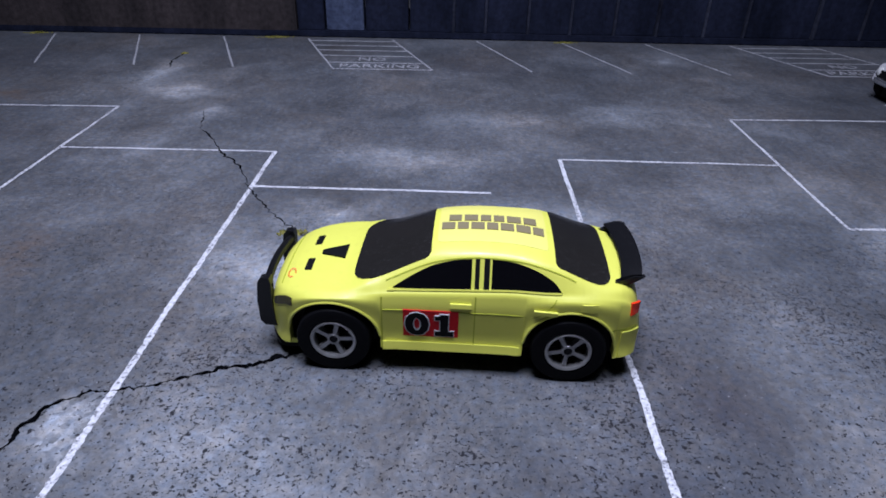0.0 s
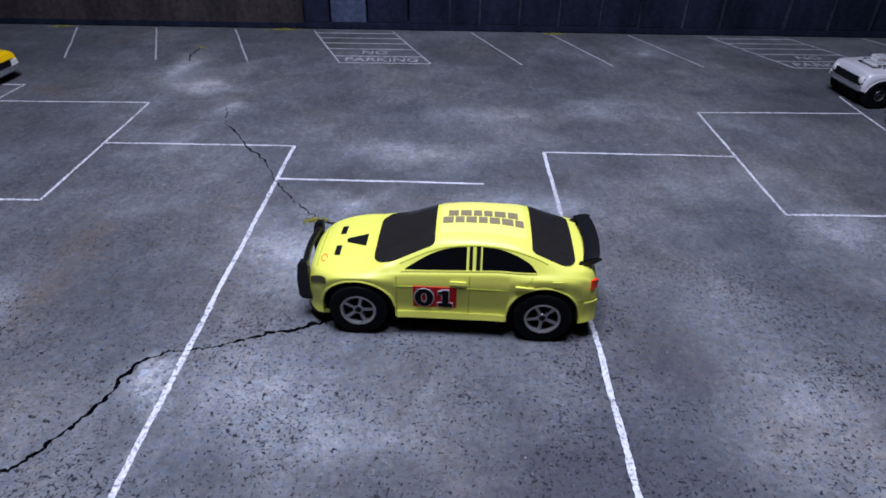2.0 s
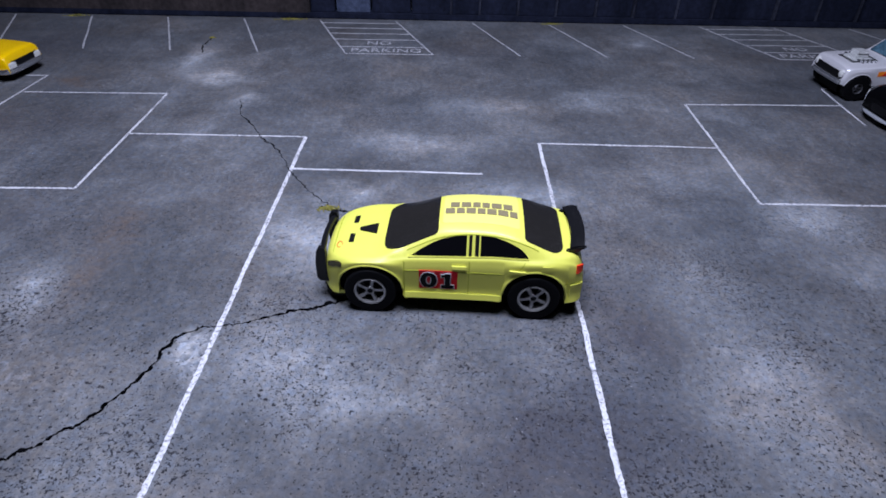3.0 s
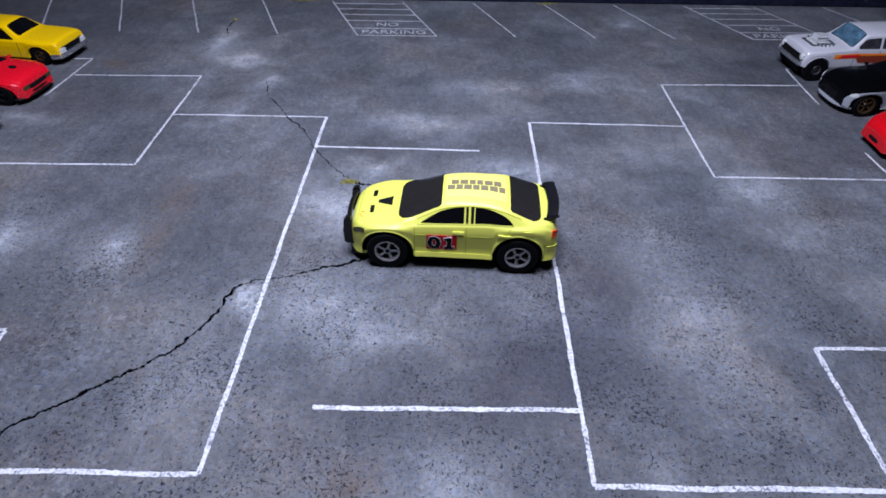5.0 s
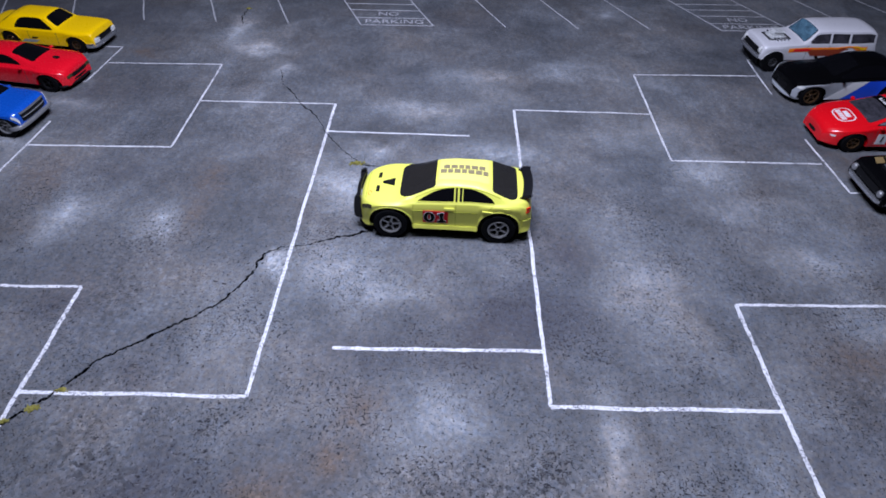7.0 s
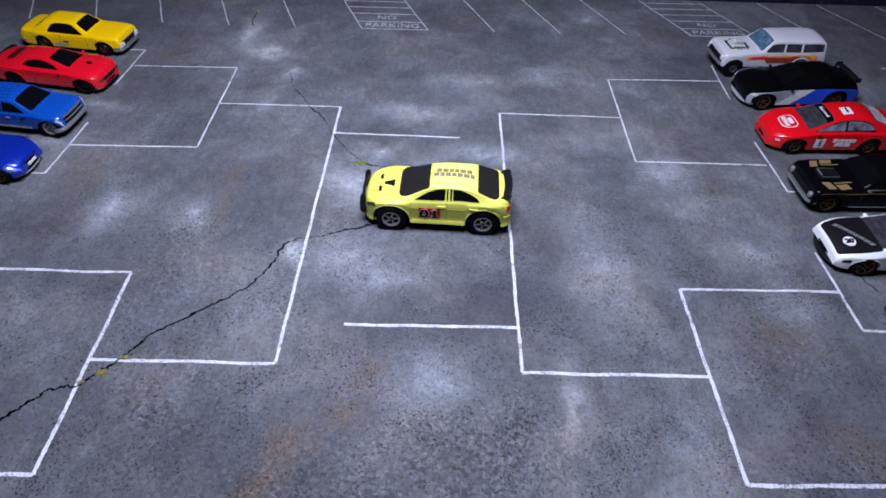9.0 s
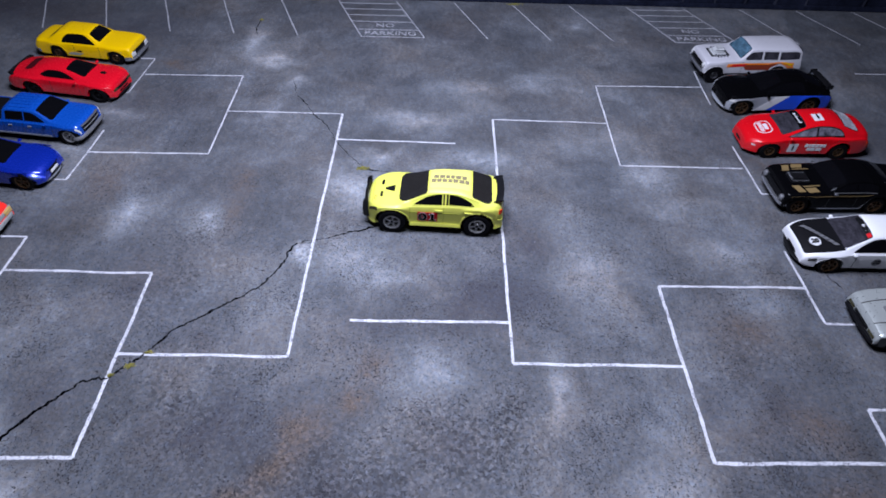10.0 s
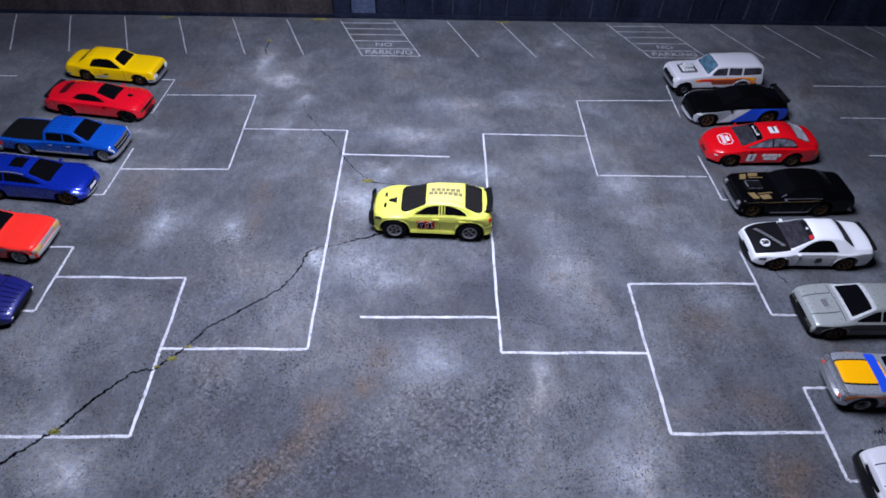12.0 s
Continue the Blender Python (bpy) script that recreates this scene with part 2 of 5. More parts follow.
def streaked(name, low, high, scale=60.0, squash=(1, 1, 0.25)):
    m, nt, b = shader(name)
    v = coords(nt, 1.0, squash)
    a = ramp(nt, noise_at(nt, v, scale, 5, 0.65), [(0.3, low), (0.7, high)])
    spots = ramp(nt, noise_at(nt, coords(nt), scale * 6, 4, 0.7), [(0.3, grey(0.6)), (0.7, grey(1.3))])
    nt.links.new(mixed(nt, 1.0, a, spots, "MULTIPLY"), b.inputs["Base Color"])
    b.inputs["Roughness"].default_value = 0.85
    b.inputs["Specular IOR Level"].default_value = 0.12
    bump(nt, b, noise_at(nt, v, scale * 5, 4), 0.0004, 0.5)
    return m


# The back row's line paint is darker: lamp falloff put into its colour.
TARMAC, LINE, LINE_DIMMED = tarmac(), chalk_line("chalky_white_line"), chalk_line("dimmed_white_line", 0.7)
# Near-black, since the shade inside a groove is put into this colour.
CRACK = streaked("crack_shadowed_dirt", (0.0006, 0.0006, 0.001), (0.004, 0.004, 0.005), 400, (1, 1, 1))
CRACK.node_tree.nodes["Principled BSDF"].inputs["Specular IOR Level"].default_value = 0.0
MOSS = streaked("dry_green_yellow_moss", (0.10, 0.10, 0.02), (0.34, 0.30, 0.08), 500, (1, 1, 1))
CONCRETE = streaked("stained_brown_concrete", (0.02, 0.017, 0.018), (0.055, 0.044, 0.044))
STEEL = streaked("dark_navy_sheet_steel", (0.004, 0.006, 0.014), (0.016, 0.020, 0.04))
STEEL_PALE = streaked("faded_blue_sheet_steel", (0.03, 0.04, 0.075), (0.08, 0.10, 0.16))
SEAM = streaked("pale_blue_seam", (0.008, 0.009, 0.016), (0.045, 0.05, 0.075))
PLASTER = streaked("plain_grey_room_plaster", (0.20, 0.20, 0.205), (0.28, 0.28, 0.285), 4, (1, 1, 1))
BLACK = plastic("black_plastic", (0.006, 0.006, 0.007), 0.32)
MATT_BLACK = plastic("matt_black_plastic", (0.006, 0.006, 0.007), 0.5, 0.12, 0.10)
RUBBER = plastic("black_tyre_plastic", (0.004, 0.004, 0.005), 0.5, 0.1, 0.06)
GLASS = plastic("dark_tinted_plastic_glass", (0.003, 0.003, 0.004), 0.10, 0.06, 0.35)
GLASS_DUSTY = plastic("dusty_dark_plastic_glass", (0.014, 0.013, 0.012), 0.2, 0.5, 0.4)
# Grey, dark and pale streaked glass: reflections and haze painted into the colour.
GLASS_GREY = streaked("streak_painted_plastic_glass", (0.02, 0.02, 0.025), (0.22, 0.21, 0.25), 260, (1, 1, 0.4))
GLASS_BLUE = streaked("blue_tinted_plastic_glass", (0.02, 0.05, 0.075), (0.10, 0.20, 0.27), 220, (1, 0.5, 1))
GLASS_PAINTED_HAZE = streaked("haze_painted_dark_glass", (0.005, 0.005, 0.007), (0.05, 0.047, 0.058), 200, (1, 0.5, 1))
GLASS_PALE = streaked("haze_painted_pale_glass", (0.16, 0.16, 0.18), (0.5, 0.5, 0.52), 180, (1, 1, 1))
GLASS_RED = plastic("dark_red_plastic_glass", (0.075, 0.004, 0.008), 0.15, 0.1, 0.4)
CHROME = metal("chrome", (0.66, 0.67, 0.70), 0.16, 0.85)
SILVER = metal("satin_silver_rim", (0.62, 0.62, 0.64), 0.35, 0.75)
BRONZE = metal("bronze_gold_rim", (0.15, 0.085, 0.042), 0.25, 0.7)
RIM = metal("cast_grey_rim", (0.40, 0.395, 0.39), 0.36, 0.55)
DARK_RIM = metal("dark_steel_rim", (0.10, 0.10, 0.11), 0.4, 0.6)
GREY_RIM = metal("dull_grey_rim", (0.36, 0.36, 0.37), 0.38, 0.6)
BRIGHT_SILVER = metal("bright_silver_trim", (0.82, 0.83, 0.82), 0.3, 0.4)

# ==== builders ====


def finish(bm, name, material, smooth=40):
    me = bpy.data.meshes.new(name)
    bmesh.ops.recalc_face_normals(bm, faces=bm.faces)
    bm.to_mesh(me)
    bm.free()
    me.materials.append(material)
    if smooth:
        me.shade_smooth()
        me.set_sharp_from_angle(angle=radians(smooth))
    return me


def part(name, bm, material, parent, label="", smooth=40):
    """Links a bmesh as one mesh object under a thing or a part."""
    ob = new(name, finish(bm, name, material, smooth) if isinstance(bm, bmesh.types.BMesh) else bm)
    ob.parent = parent
    if name in ("body", "tyre", "spoiler", "front_bumper"):
        # large faces stay flat beside their rounded edges
        ob.modifiers.new("weighted", "WEIGHTED_NORMAL").keep_sharp = True
    return tagged(ob, label)


def chaikin(points, rounds=2):
    pts = [np.array(p, float) for p in points]
    for _ in range(rounds):
        out = [pts[0]]
        for a, b in zip(pts, pts[1:]):
            out += [a * 0.75 + b * 0.25, a * 0.25 + b * 0.75]
        pts = out + [pts[-1]]
    return np.array(pts)


def fillet(points, radii, steps=4):
    """A line through corners, each rounded within its radius by the same number of points."""
    pts = [np.array(p, float) for p in points]
    out = [pts[0]]
    for k in range(1, len(pts) - 1):
        a, p, b = pts[k - 1], pts[k], pts[k + 1]
        la, lb = max(np.linalg.norm(a - p), 1e-6), max(np.linalg.norm(b - p), 1e-6)
        r = radii[k] if isinstance(radii, (list, tuple)) else radii
        a, b = p + (a - p) * min(0.48, r / la), p + (b - p) * min(0.48, r / lb)
        for j in range(steps + 1):
            t = j / steps
            out.append(a * (1 - t) ** 2 + p * 2 * t * (1 - t) + b * t * t)
    return np.array(out + [pts[-1]])


def curve_of(points, radius=4.0):
    """A rounded line through (u, value) corners, as a function."""
    p = fillet(sorted(points), radius)
    return lambda u: float(np.interp(u, p[:, 0], p[:, 1]))


def skin(rows, closed_ring=False, caps=True):
    """A mesh over rows of equally many points (mm)."""
    bm = bmesh.new()
    vs = [[bm.verts.new(Vector(p) * MM) for p in row] for row in rows]
    n = len(vs[0])
    for a, b in zip(vs, vs[1:]):
        for k in range(n if closed_ring else n - 1):
            bm.faces.new((a[k], a[(k + 1) % n], b[(k + 1) % n], b[k]))
    if caps:
        bm.faces.new(vs[0])
        bm.faces.new(vs[-1])
    return bm


def block(boxes, soft=0.4):
    """Bevelled boxes in one mesh: (x0, x1, y0, y1, z0, z1) in mm."""
    bm = bmesh.new()
    for x0, x1, y0, y1, z0, z1 in boxes:
        made = bmesh.ops.create_cube(bm, size=1)["verts"]
        for v in made:
            v.co = Vector(((x0 + x1) / 2 + v.co.x * (x1 - x0), (y0 + y1) / 2 + v.co.y * (y1 - y0), (z0 + z1) / 2 + v.co.z * (z1 - z0))) * MM
        if soft:
            edges = list({e for v in made for e in v.link_edges})
            bmesh.ops.bevel(bm, geom=edges, offset=soft * MM, segments=2, affect="EDGES")
    return bm


def lathe(profile, n=36, y=0.0):
    """Turned about the y axis: profile of (radius, y) in mm."""
    rows = []
    for k in range(n + 1):
        a = 2 * math.pi * k / n
        rows.append([(r * math.cos(a), yy + y, r * math.sin(a)) for r, yy in profile])
    bm = skin(rows, caps=False)
    bmesh.ops.remove_doubles(bm, verts=bm.verts, dist=1e-7)
    return bm


def tube(points, radius, sides=8):
    """A round bar along corners (mm)."""
    p = chaikin(points, 2)
    rows = []
    for k, c in enumerate(p):
        d = Vector(p[min(k + 1, len(p) - 1)] - p[max(k - 1, 0)]).normalized()
        s = d.cross(Vector((0, 0, 1)))
        s = s.normalized() if s.length > 1e-3 else Vector((0, 1, 0))
        q = d.cross(s)
        rows.append([Vector(c) + radius * (math.cos(2 * math.pi * j / sides) * s + math.sin(2 * math.pi * j / sides) * q) for j in range(sides)])
    return skin(rows, closed_ring=True)


def letters(text, height, depth=0.12, bold=0.0):
    """Lettering as a mesh that lies in the xy plane, centred, height in mm."""
    cu = bpy.data.curves.new("lettering", "FONT")
    cu.body, cu.size, cu.extrude, cu.offset = text, height * 1.38 * MM, depth * MM / 2, bold * MM
    cu.align_x, cu.align_y, cu.resolution_u = "CENTER", "CENTER", 3
    ob = bpy.data.objects.new("lettering", cu)
    scene.collection.objects.link(ob)
    me = bpy.data.meshes.new_from_object(ob.evaluated_get(bpy.context.evaluated_depsgraph_get()))
    bpy.data.objects.remove(ob)
    return me


class Shell:
    """The outer surface of a toy car, from its side and plan lines. u runs forward from the middle of the wheelbase, mm."""

    def __init__(self, front, rear, axle, wheel, half, top, belt, sill=4.5, bottom=None, plan=None, shoulder=1.6, tumble=0.42, crown=0.7, flare=0.5, arch=1.5, rail=None, drop=0.7, tuck=0.0, crisp=2, round_top=None, pinch=0.0):
        self.front, self.rear, self.half, self.wheel, self.sill = front, rear, half, wheel, sill
        self.axles = axle if isinstance(axle, tuple) else (axle, -axle)
        self.top_line, self.belt_line = curve_of(top, round_top or (4.5 if crisp == 2 else 1.6 - 0.5 * (crisp == 0))), curve_of(belt, 5.0 if crisp == 2 else 2.0)
        self.bottom_line = curve_of(bottom or [(rear, sill + 2), (rear + 3, sill), (front - 3, sill), (front, sill + 1)])
        self.plan_line = curve_of(plan or [(rear, 0.86), (rear + 2, 0.95), (rear + 9, 1.0), (front - 12, 1.0), (front - 3, 0.92), (front, 0.74)])
        self.shoulder, self.tumble, self.crown, self.flare = shoulder, tumble, crown, flare
        self.arches = [wheel + a for a in (arch if isinstance(arch, tuple) else (arch, arch))]
        self.arch = max(self.arches)
        self.soft = {2: [0, 0.3, 1.5, 1.8, 0.7, 0.5, 1.1, 1.6, 3.0, 0], 1: [0, 0.3, 1.2, 1.4, 0.5, 0.4, 0.7, 1.4, 3.0, 0], 0: [0, 0.2, 0.8, 0.7, 0.25, 0.25, 0.45, 0.9, 2.5, 0]}[crisp]
        self.rail_line, self.drop, self.tuck = curve_of(rail) if rail else None, drop, tuck
        self.pinch = pinch

    def width(self, u):
        w = self.half * self.plan_line(u)
        return w + self.flare * max(math.exp(-(((u - a) / self.arch) ** 4)) for a in self.axles) * 0.8 - 0.3

    def lower(self, u):
        z = self.bottom_line(u)
        for a, r in zip(self.axles, self.arches):
            if abs(u - a) < r:
                tall = min(r, self.belt_line(a) - 1.5 - self.wheel)
                z = max(z, self.wheel + 0.3 + tall * math.sqrt(1 - ((u - a) / r) ** 2))
        return min(z, self.belt_line(u) - 1.2)

    def upper(self, u):
        return max(self.top_line(u), self.belt_line(u) + 0.5)

    def corners(self, u):
        w, zb, zw, zt = self.width(u), self.lower(u), self.belt_line(u), self.upper(u)
        rise = zt - zw
        wg = w - min(self.shoulder, 0.25 * w)
        wr = max(wg - self.tumble * rise - 0.2, 0.3 * w)
        lip = min(2.4, 0.3 * w)
        edge = zt - 0.2 - self.drop * min(1.0, rise / 5)
        if self.rail_line:
            edge = min(edge, self.rail_line(u))
        edge = max(edge, zw + min(0.3, rise * 0.5))
        low, tall = self.tuck * min(1.0, (zw - zb) / 8), zw - zb
        return [
            (w - lip, zb + 0.25), (w - 0.15 - low, zb), (w - 0.45 * low - self.pinch * min(1.0, max(0.0, tall - 3) / 8), zb + 0.25 * tall), (w, zb + 0.68 * tall), (w - 0.3, zw - 0.2),
            (wg + 0.15, zw + min(0.3, rise * 0.3)), (wr, edge), (wr * 0.86, edge + (zt - edge) * 0.62), (wr * 0.5, zt + self.crown * 0.7), (0.0, zt + self.crown),
        ]

    def roof(self, u, f):
        """A point of the upper surface; f from -1 to 1 across it."""
        c = self.corners(u)
        y = abs(f) * c[6][0]
        z = np.interp(y, [p[0] for p in c[:5:-1]], [p[1] for p in c[:5:-1]])
        return Vector((u, math.copysign(y, f), z))

    def glass(self, u, drop, side):
        """A point of the cabin's side; drop: mm below the roof's edge."""
        c = self.corners(u)
        (y0, z0), (y1, z1) = c[5], c[6]
        k = min(1.0, max(0.0, drop / max(z1 - z0, 0.01)))
        return Vector((u, side * (y1 + (y0 - y1) * k), z1 + (z0 - z1) * k))

    def glass_at(self, u, z, side):
        """A point of the cabin's side at the height z."""
        (y0, z0), (y1, z1) = self.corners(u)[5:7]
        k = (z - z0) / max(z1 - z0, 0.01)
        return Vector((u, side * (y0 + (y1 - y0) * k), z))

    def arch_edge(self, axle, side):
        """Points along a wheel arch's edge."""
        r = self.arches[self.axles.index(axle)] - 0.05
        pts = []
        for k in range(29):
            u = axle + r * math.cos(math.pi * (k - 1) / 26)
            z = self.lower(u)
            if 0 < k < 28:
                pts.append((u, side * (self.width(u) - 0.12), max(z, self.bottom_line(u) + 0.2)))
        return pts

    def cabin_height(self, u):
        c = self.corners(u)
        return c[6][1] - c[5][1]

    def flank(self, u, h, side):
        """A point of the body's side; h from 0 at its lower edge to 1 at the belt."""
        c = self.corners(u)[1:5]
        z = c[0][1] + h * (c[3][1] - c[0][1])
        y = np.interp(z, [p[1] for p in c], [p[0] for p in c])
        return Vector((u, side * y, z))

    def flank_at(self, u, z, side):
        c = self.corners(u)[1:5]
        return Vector((u, side * np.interp(z, [p[1] for p in c], [p[0] for p in c]), z))

    def body(self):
        stops = set(np.linspace(self.rear, self.front, 64).round(3))
        for a, r in zip(self.axles, self.arches):
            for k in range(17):
                stops.add(round(a - r * math.cos(math.pi * k / 16) * 0.9999, 3))
            stops |= {round(a - r - 0.05, 3), round(a + r + 0.05, 3)}
        rows = []
        for u in sorted(s for s in stops if self.rear <= s <= self.front):
            half = fillet(self.corners(u), self.soft)
            rows.append([(u, y, z) for y, z in half] + [(u, -y, z) for y, z in half[-2::-1]])
        return skin(rows)

    def pan(self):
        """The dark base plate that closes the body from below."""
        s, w = self.sill, self.half
        boxes = [(self.rear + 2.5, self.front - 2.5, -w + 5.6, w - 5.6, 2.4, s + 5)]
        a, b = self.axles
        for u0, u1 in ((b + self.arch + 0.2, a - self.arch - 0.2), (a + self.arch + 0.2, self.front - 2), (self.rear + 2, b - self.arch - 0.2)):
            if u1 - u0 > 1:
                inner = min(self.width(u0), self.width(u1)) - 2.0
                boxes.append((u0, u1, -inner, inner, max(2.6, s - 1.2), s + 3.2))
        return block(boxes, 0.3)


def patch(fn, a_stops, b_stops, proud=0.14, sink=0.25, centre=(0, 0, 6)):
    """A thin panel that follows a surface fn(a, b), proud of it and sunk into it at its edges."""
    grid = [[fn(a, b) for b in b_stops] for a in a_stops]
    na, nb = len(grid), len(grid[0])
    lifted, sunk = [], []
    for i in range(na):
        up, down = [], []
        for j in range(nb):
            da = grid[min(i + 1, na - 1)][j] - grid[max(i - 1, 0)][j]
            db = grid[i][min(j + 1, nb - 1)] - grid[i][max(j - 1, 0)]
            n = da.cross(db)
            if n.length < 1e-9:
                n = grid[i][j] - Vector((grid[i][j].x, 0, 6))
            n.normalize()
            away = grid[i][j] - Vector((grid[i][j].x * 0.8, 0, centre[2]))
            if n.dot(away) < 0:
                n = -n
            up.append(grid[i][j] + n * proud)
            down.append(grid[i][j] - n * sink)
        lifted.append(up)
        sunk.append(down)
    bm = bmesh.new()
    vu = [[bm.verts.new(p * MM) for p in r] for r in lifted]
    vd = [[bm.verts.new(p * MM) for p in r] for r in sunk]
    for i in range(na - 1):
        for j in range(nb - 1):
            bm.faces.new((vu[i][j], vu[i + 1][j], vu[i + 1][j + 1], vu[i][j + 1]))
    ring = [(i, 0) for i in range(na)] + [(na - 1, j) for j in range(1, nb)] + [(i, nb - 1) for i in range(na - 2, -1, -1)] + [(0, j) for j in range(nb - 2, 0, -1)]
    for (i, j), (k, l) in zip(ring, ring[1:] + ring[:1]):
        bm.faces.new((vu[i][j], vu[k][l], vd[k][l], vd[i][j]))
    return bm


def span(a, b, n):
    return [a + (b - a) * k / (n - 1) for k in range(n)]


def top_panel(s, u0, u1, f0=-0.8, f1=0.8, proud=0.14, taper=0.0, n=13, soft0=0.8, soft1=0.8):
    """A panel on hood, roof or deck. taper narrows it towards u1; soft0, soft1: its corners' radius at u0 and u1 (mm)."""
    mid, half = (f0 + f1) / 2, (f1 - f0) / 2
    span_u = abs(u1 - u0)

    def cut(d, r):
        r = min(r, span_u * 0.98)
        return r - math.sqrt(max(0.0, r * r - (r - d) ** 2)) if d < r else 0.0

    def fn(u, k):
        d0, d1 = abs(u - u0), abs(u - u1)
        wide = max(s.corners(u)[6][0], 1.0)
        inset = max(cut(d0, soft0), cut(d1, soft1)) / wide
        return s.roof(u, mid + k * max(0.02, half * (1 - taper * d0 / span_u) - inset))

    stops = [u0 + (u1 - u0) * (0.5 - 0.5 * math.cos(math.pi * k / (n - 1))) for k in range(n)]
    return patch(fn, stops, span(-1, 1, 9), proud)


def side_window(s, u0, u1, side, top=0.9, low=0.5, proud=0.12, n=17, rake=None):
    """Glass between roof and belt; a long pane rakes forward at its rear edge."""
    if rake is None:
        rake = 2.6 if u1 - u0 > 15 else 0.0
    stops = [u for u in span(u0, u1, n) if s.cabin_height(u) > top + low + 0.3]

    def fn(u, k):
        h = s.cabin_height(u)
        shift = rake * (1 - k) * max(0.0, 1 - (u - u0) / (0.6 * (u1 - u0)))
        h = s.cabin_height(u + shift)
        return s.glass(u + shift, top + (h - top - low) * k, side)

    return patch(fn, stops, span(0, 1, 5), proud, centre=(0, 0, 15))


def pane(car, s, us, low, high, side, material, name="side_window", proud=0.10):
    """Side glass between two lines of height over u."""
    lo, hi = curve_of(low, 1.5), curve_of(high, 2.5)
    return part(name, patch(lambda u, k: s.glass_at(u, lo(u) + max(0.05, hi(u) - lo(u)) * k, side), us, span(0, 1, 7), proud, centre=(0, 0, 15)), material, car)


def flank_panel(s, u0, u1, h0, h1, side, proud=0.12, lean=0.0, n=7):
    """A panel on the body's side; lean shifts its upper edge forward (mm)."""
    return patch(lambda u, h: s.flank(u + lean * (h - h0) / max(h1 - h0, 1e-6), h, side), span(u0, u1, n), span(h0, h1, 5), proud)


def rim_mesh(r, spokes, width, deep=0.5):
    """Ring, hub and tapering spokes in one mesh, outer face towards +y."""
    bm = lathe([(r, -width * 0.3), (r, width * 0.46), (r * 0.95, width * 0.5), (r * 0.85, width * 0.45), (r * 0.83, width * 0.1)])
    hub = lathe([(r * 0.30, width * 0.1), (r * 0.30, width * 0.36), (r * 0.27, width * 0.40), (r * 0.19, width * 0.40), (r * 0.19, width * 0.1)], 16)
    me = bpy.data.meshes.new("hub")
    hub.to_mesh(me)
    hub.free()
    if spokes:
        bm.from_mesh(me)
    bpy.data.meshes.remove(me)
    for k in range(spokes):
        a = 2 * math.pi * k / spokes + math.pi / 2
        d, q = Vector((math.cos(a), 0, math.sin(a))), Vector((-math.sin(a), 0, math.cos(a)))
        wi, wo = r * 0.40 / spokes, r * 0.52 / spokes
        vs = [bm.verts.new((d * rr * r + q * sg * ww + Vector((0, yy * width, 0))) * MM) for rr, ww in ((0.26, wi), (0.88, wo)) for sg in (-1, 1) for yy in (0.12, 0.38)]
        for f in ((0, 1, 5, 4), (2, 3, 7, 6), (1, 3, 7, 5), (0, 2, 6, 4), (0, 1, 3, 2), (4, 5, 7, 6)):
            bm.faces.new([vs[i] for i in f])
    return bm


def wheels(car, s, rim_material, spokes=5, width=4.6, rim=0.68, front_wheel=None, outset=0.0):
    """Rolled arch edges in the body's colour, and four wheels: brake disc, tyre and rim."""
    enamel = next(o for o in car.children if o.name.startswith("body")).data.materials[0]
    for side in (1, -1):
        for axle in s.axles:
            part("arch_lip", tube(s.arch_edge(axle, side), 0.3, 6), enamel, car)
    for axle, R in zip(s.axles, (front_wheel or s.wheel, s.wheel)):
        r = R * rim
        tyre = finish(lathe([(r * 0.97, -width / 2 + 0.3), (R * 0.93, -width / 2), (R, -width / 2 + 0.6), (R, width / 2 - 0.7), (R * 0.97, width / 2 - 0.2), (R * 0.9, width / 2), (r * 1.06, width / 2 - 0.05), (r * 0.98, width / 2 - 0.5)], 40), "tyre", RUBBER)
        rims = finish(rim_mesh(r, spokes, width), "rim", rim_material, 30)
        disc = finish(lathe([(0.01, -width / 2 + 0.2), (r, -width / 2 + 0.2), (r, -0.2), (r * 0.7, 0.1), (r * 0.18, 0.1), (r * 0.18, width * 0.40), (r * 0.13, width * 0.44), (0.01, width * 0.44)], 24), "wheel", MATT_BLACK)
        for side in (1, -1):
            w = part("wheel", disc, None, car)
            w.matrix_basis = pose(axle * MM, side * (s.half - width / 2 + outset) * MM, R * MM, 0, random.uniform(0, 70), 0 if side > 0 else 180)
            part("tyre", tyre, None, w)
            part("rim", rims, None, w)


def car_thing(label, x, y, heading, category="toy car"):
    """An empty on the ground under the middle of the car's wheelbase."""
    car = new("toy_car")
    car.empty_display_size = 0.01
    car.matrix_basis = pose(x, y, 0, 0, 0, heading)
    return tagged(car, label, category, "parked toy cars")


def glaze(car, s, screen, back, sides, glass, side_glass=None, screen_f=0.86, top=0.9, low=0.5, corner=1.6):
    if screen:
        part("windshield", top_panel(s, screen[0], screen[1], -screen_f, screen_f, 0.13, soft0=corner, soft1=0.9), glass, car)
    if back:
        part("rear_window", top_panel(s, back[0], back[1], -screen_f, screen_f, 0.13, soft0=corner * 0.6, soft1=0.9), glass, car)
    for side in (1, -1):
        for u0, u1 in sides:
            part("side_window", side_window(s, u0, u1, side, top, low), side_glass or glass, car)


def squash(car, k):
    """Lowers all of a car but its wheels."""
    for ob in car.children:
        if not ob.name.startswith("wheel"):
            ob.data.transform(Matrix.Diagonal((1, 1, k, 1)) if ob.matrix_basis.is_identity else Matrix.Identity(4))
            ob.location.z *= k
    return car


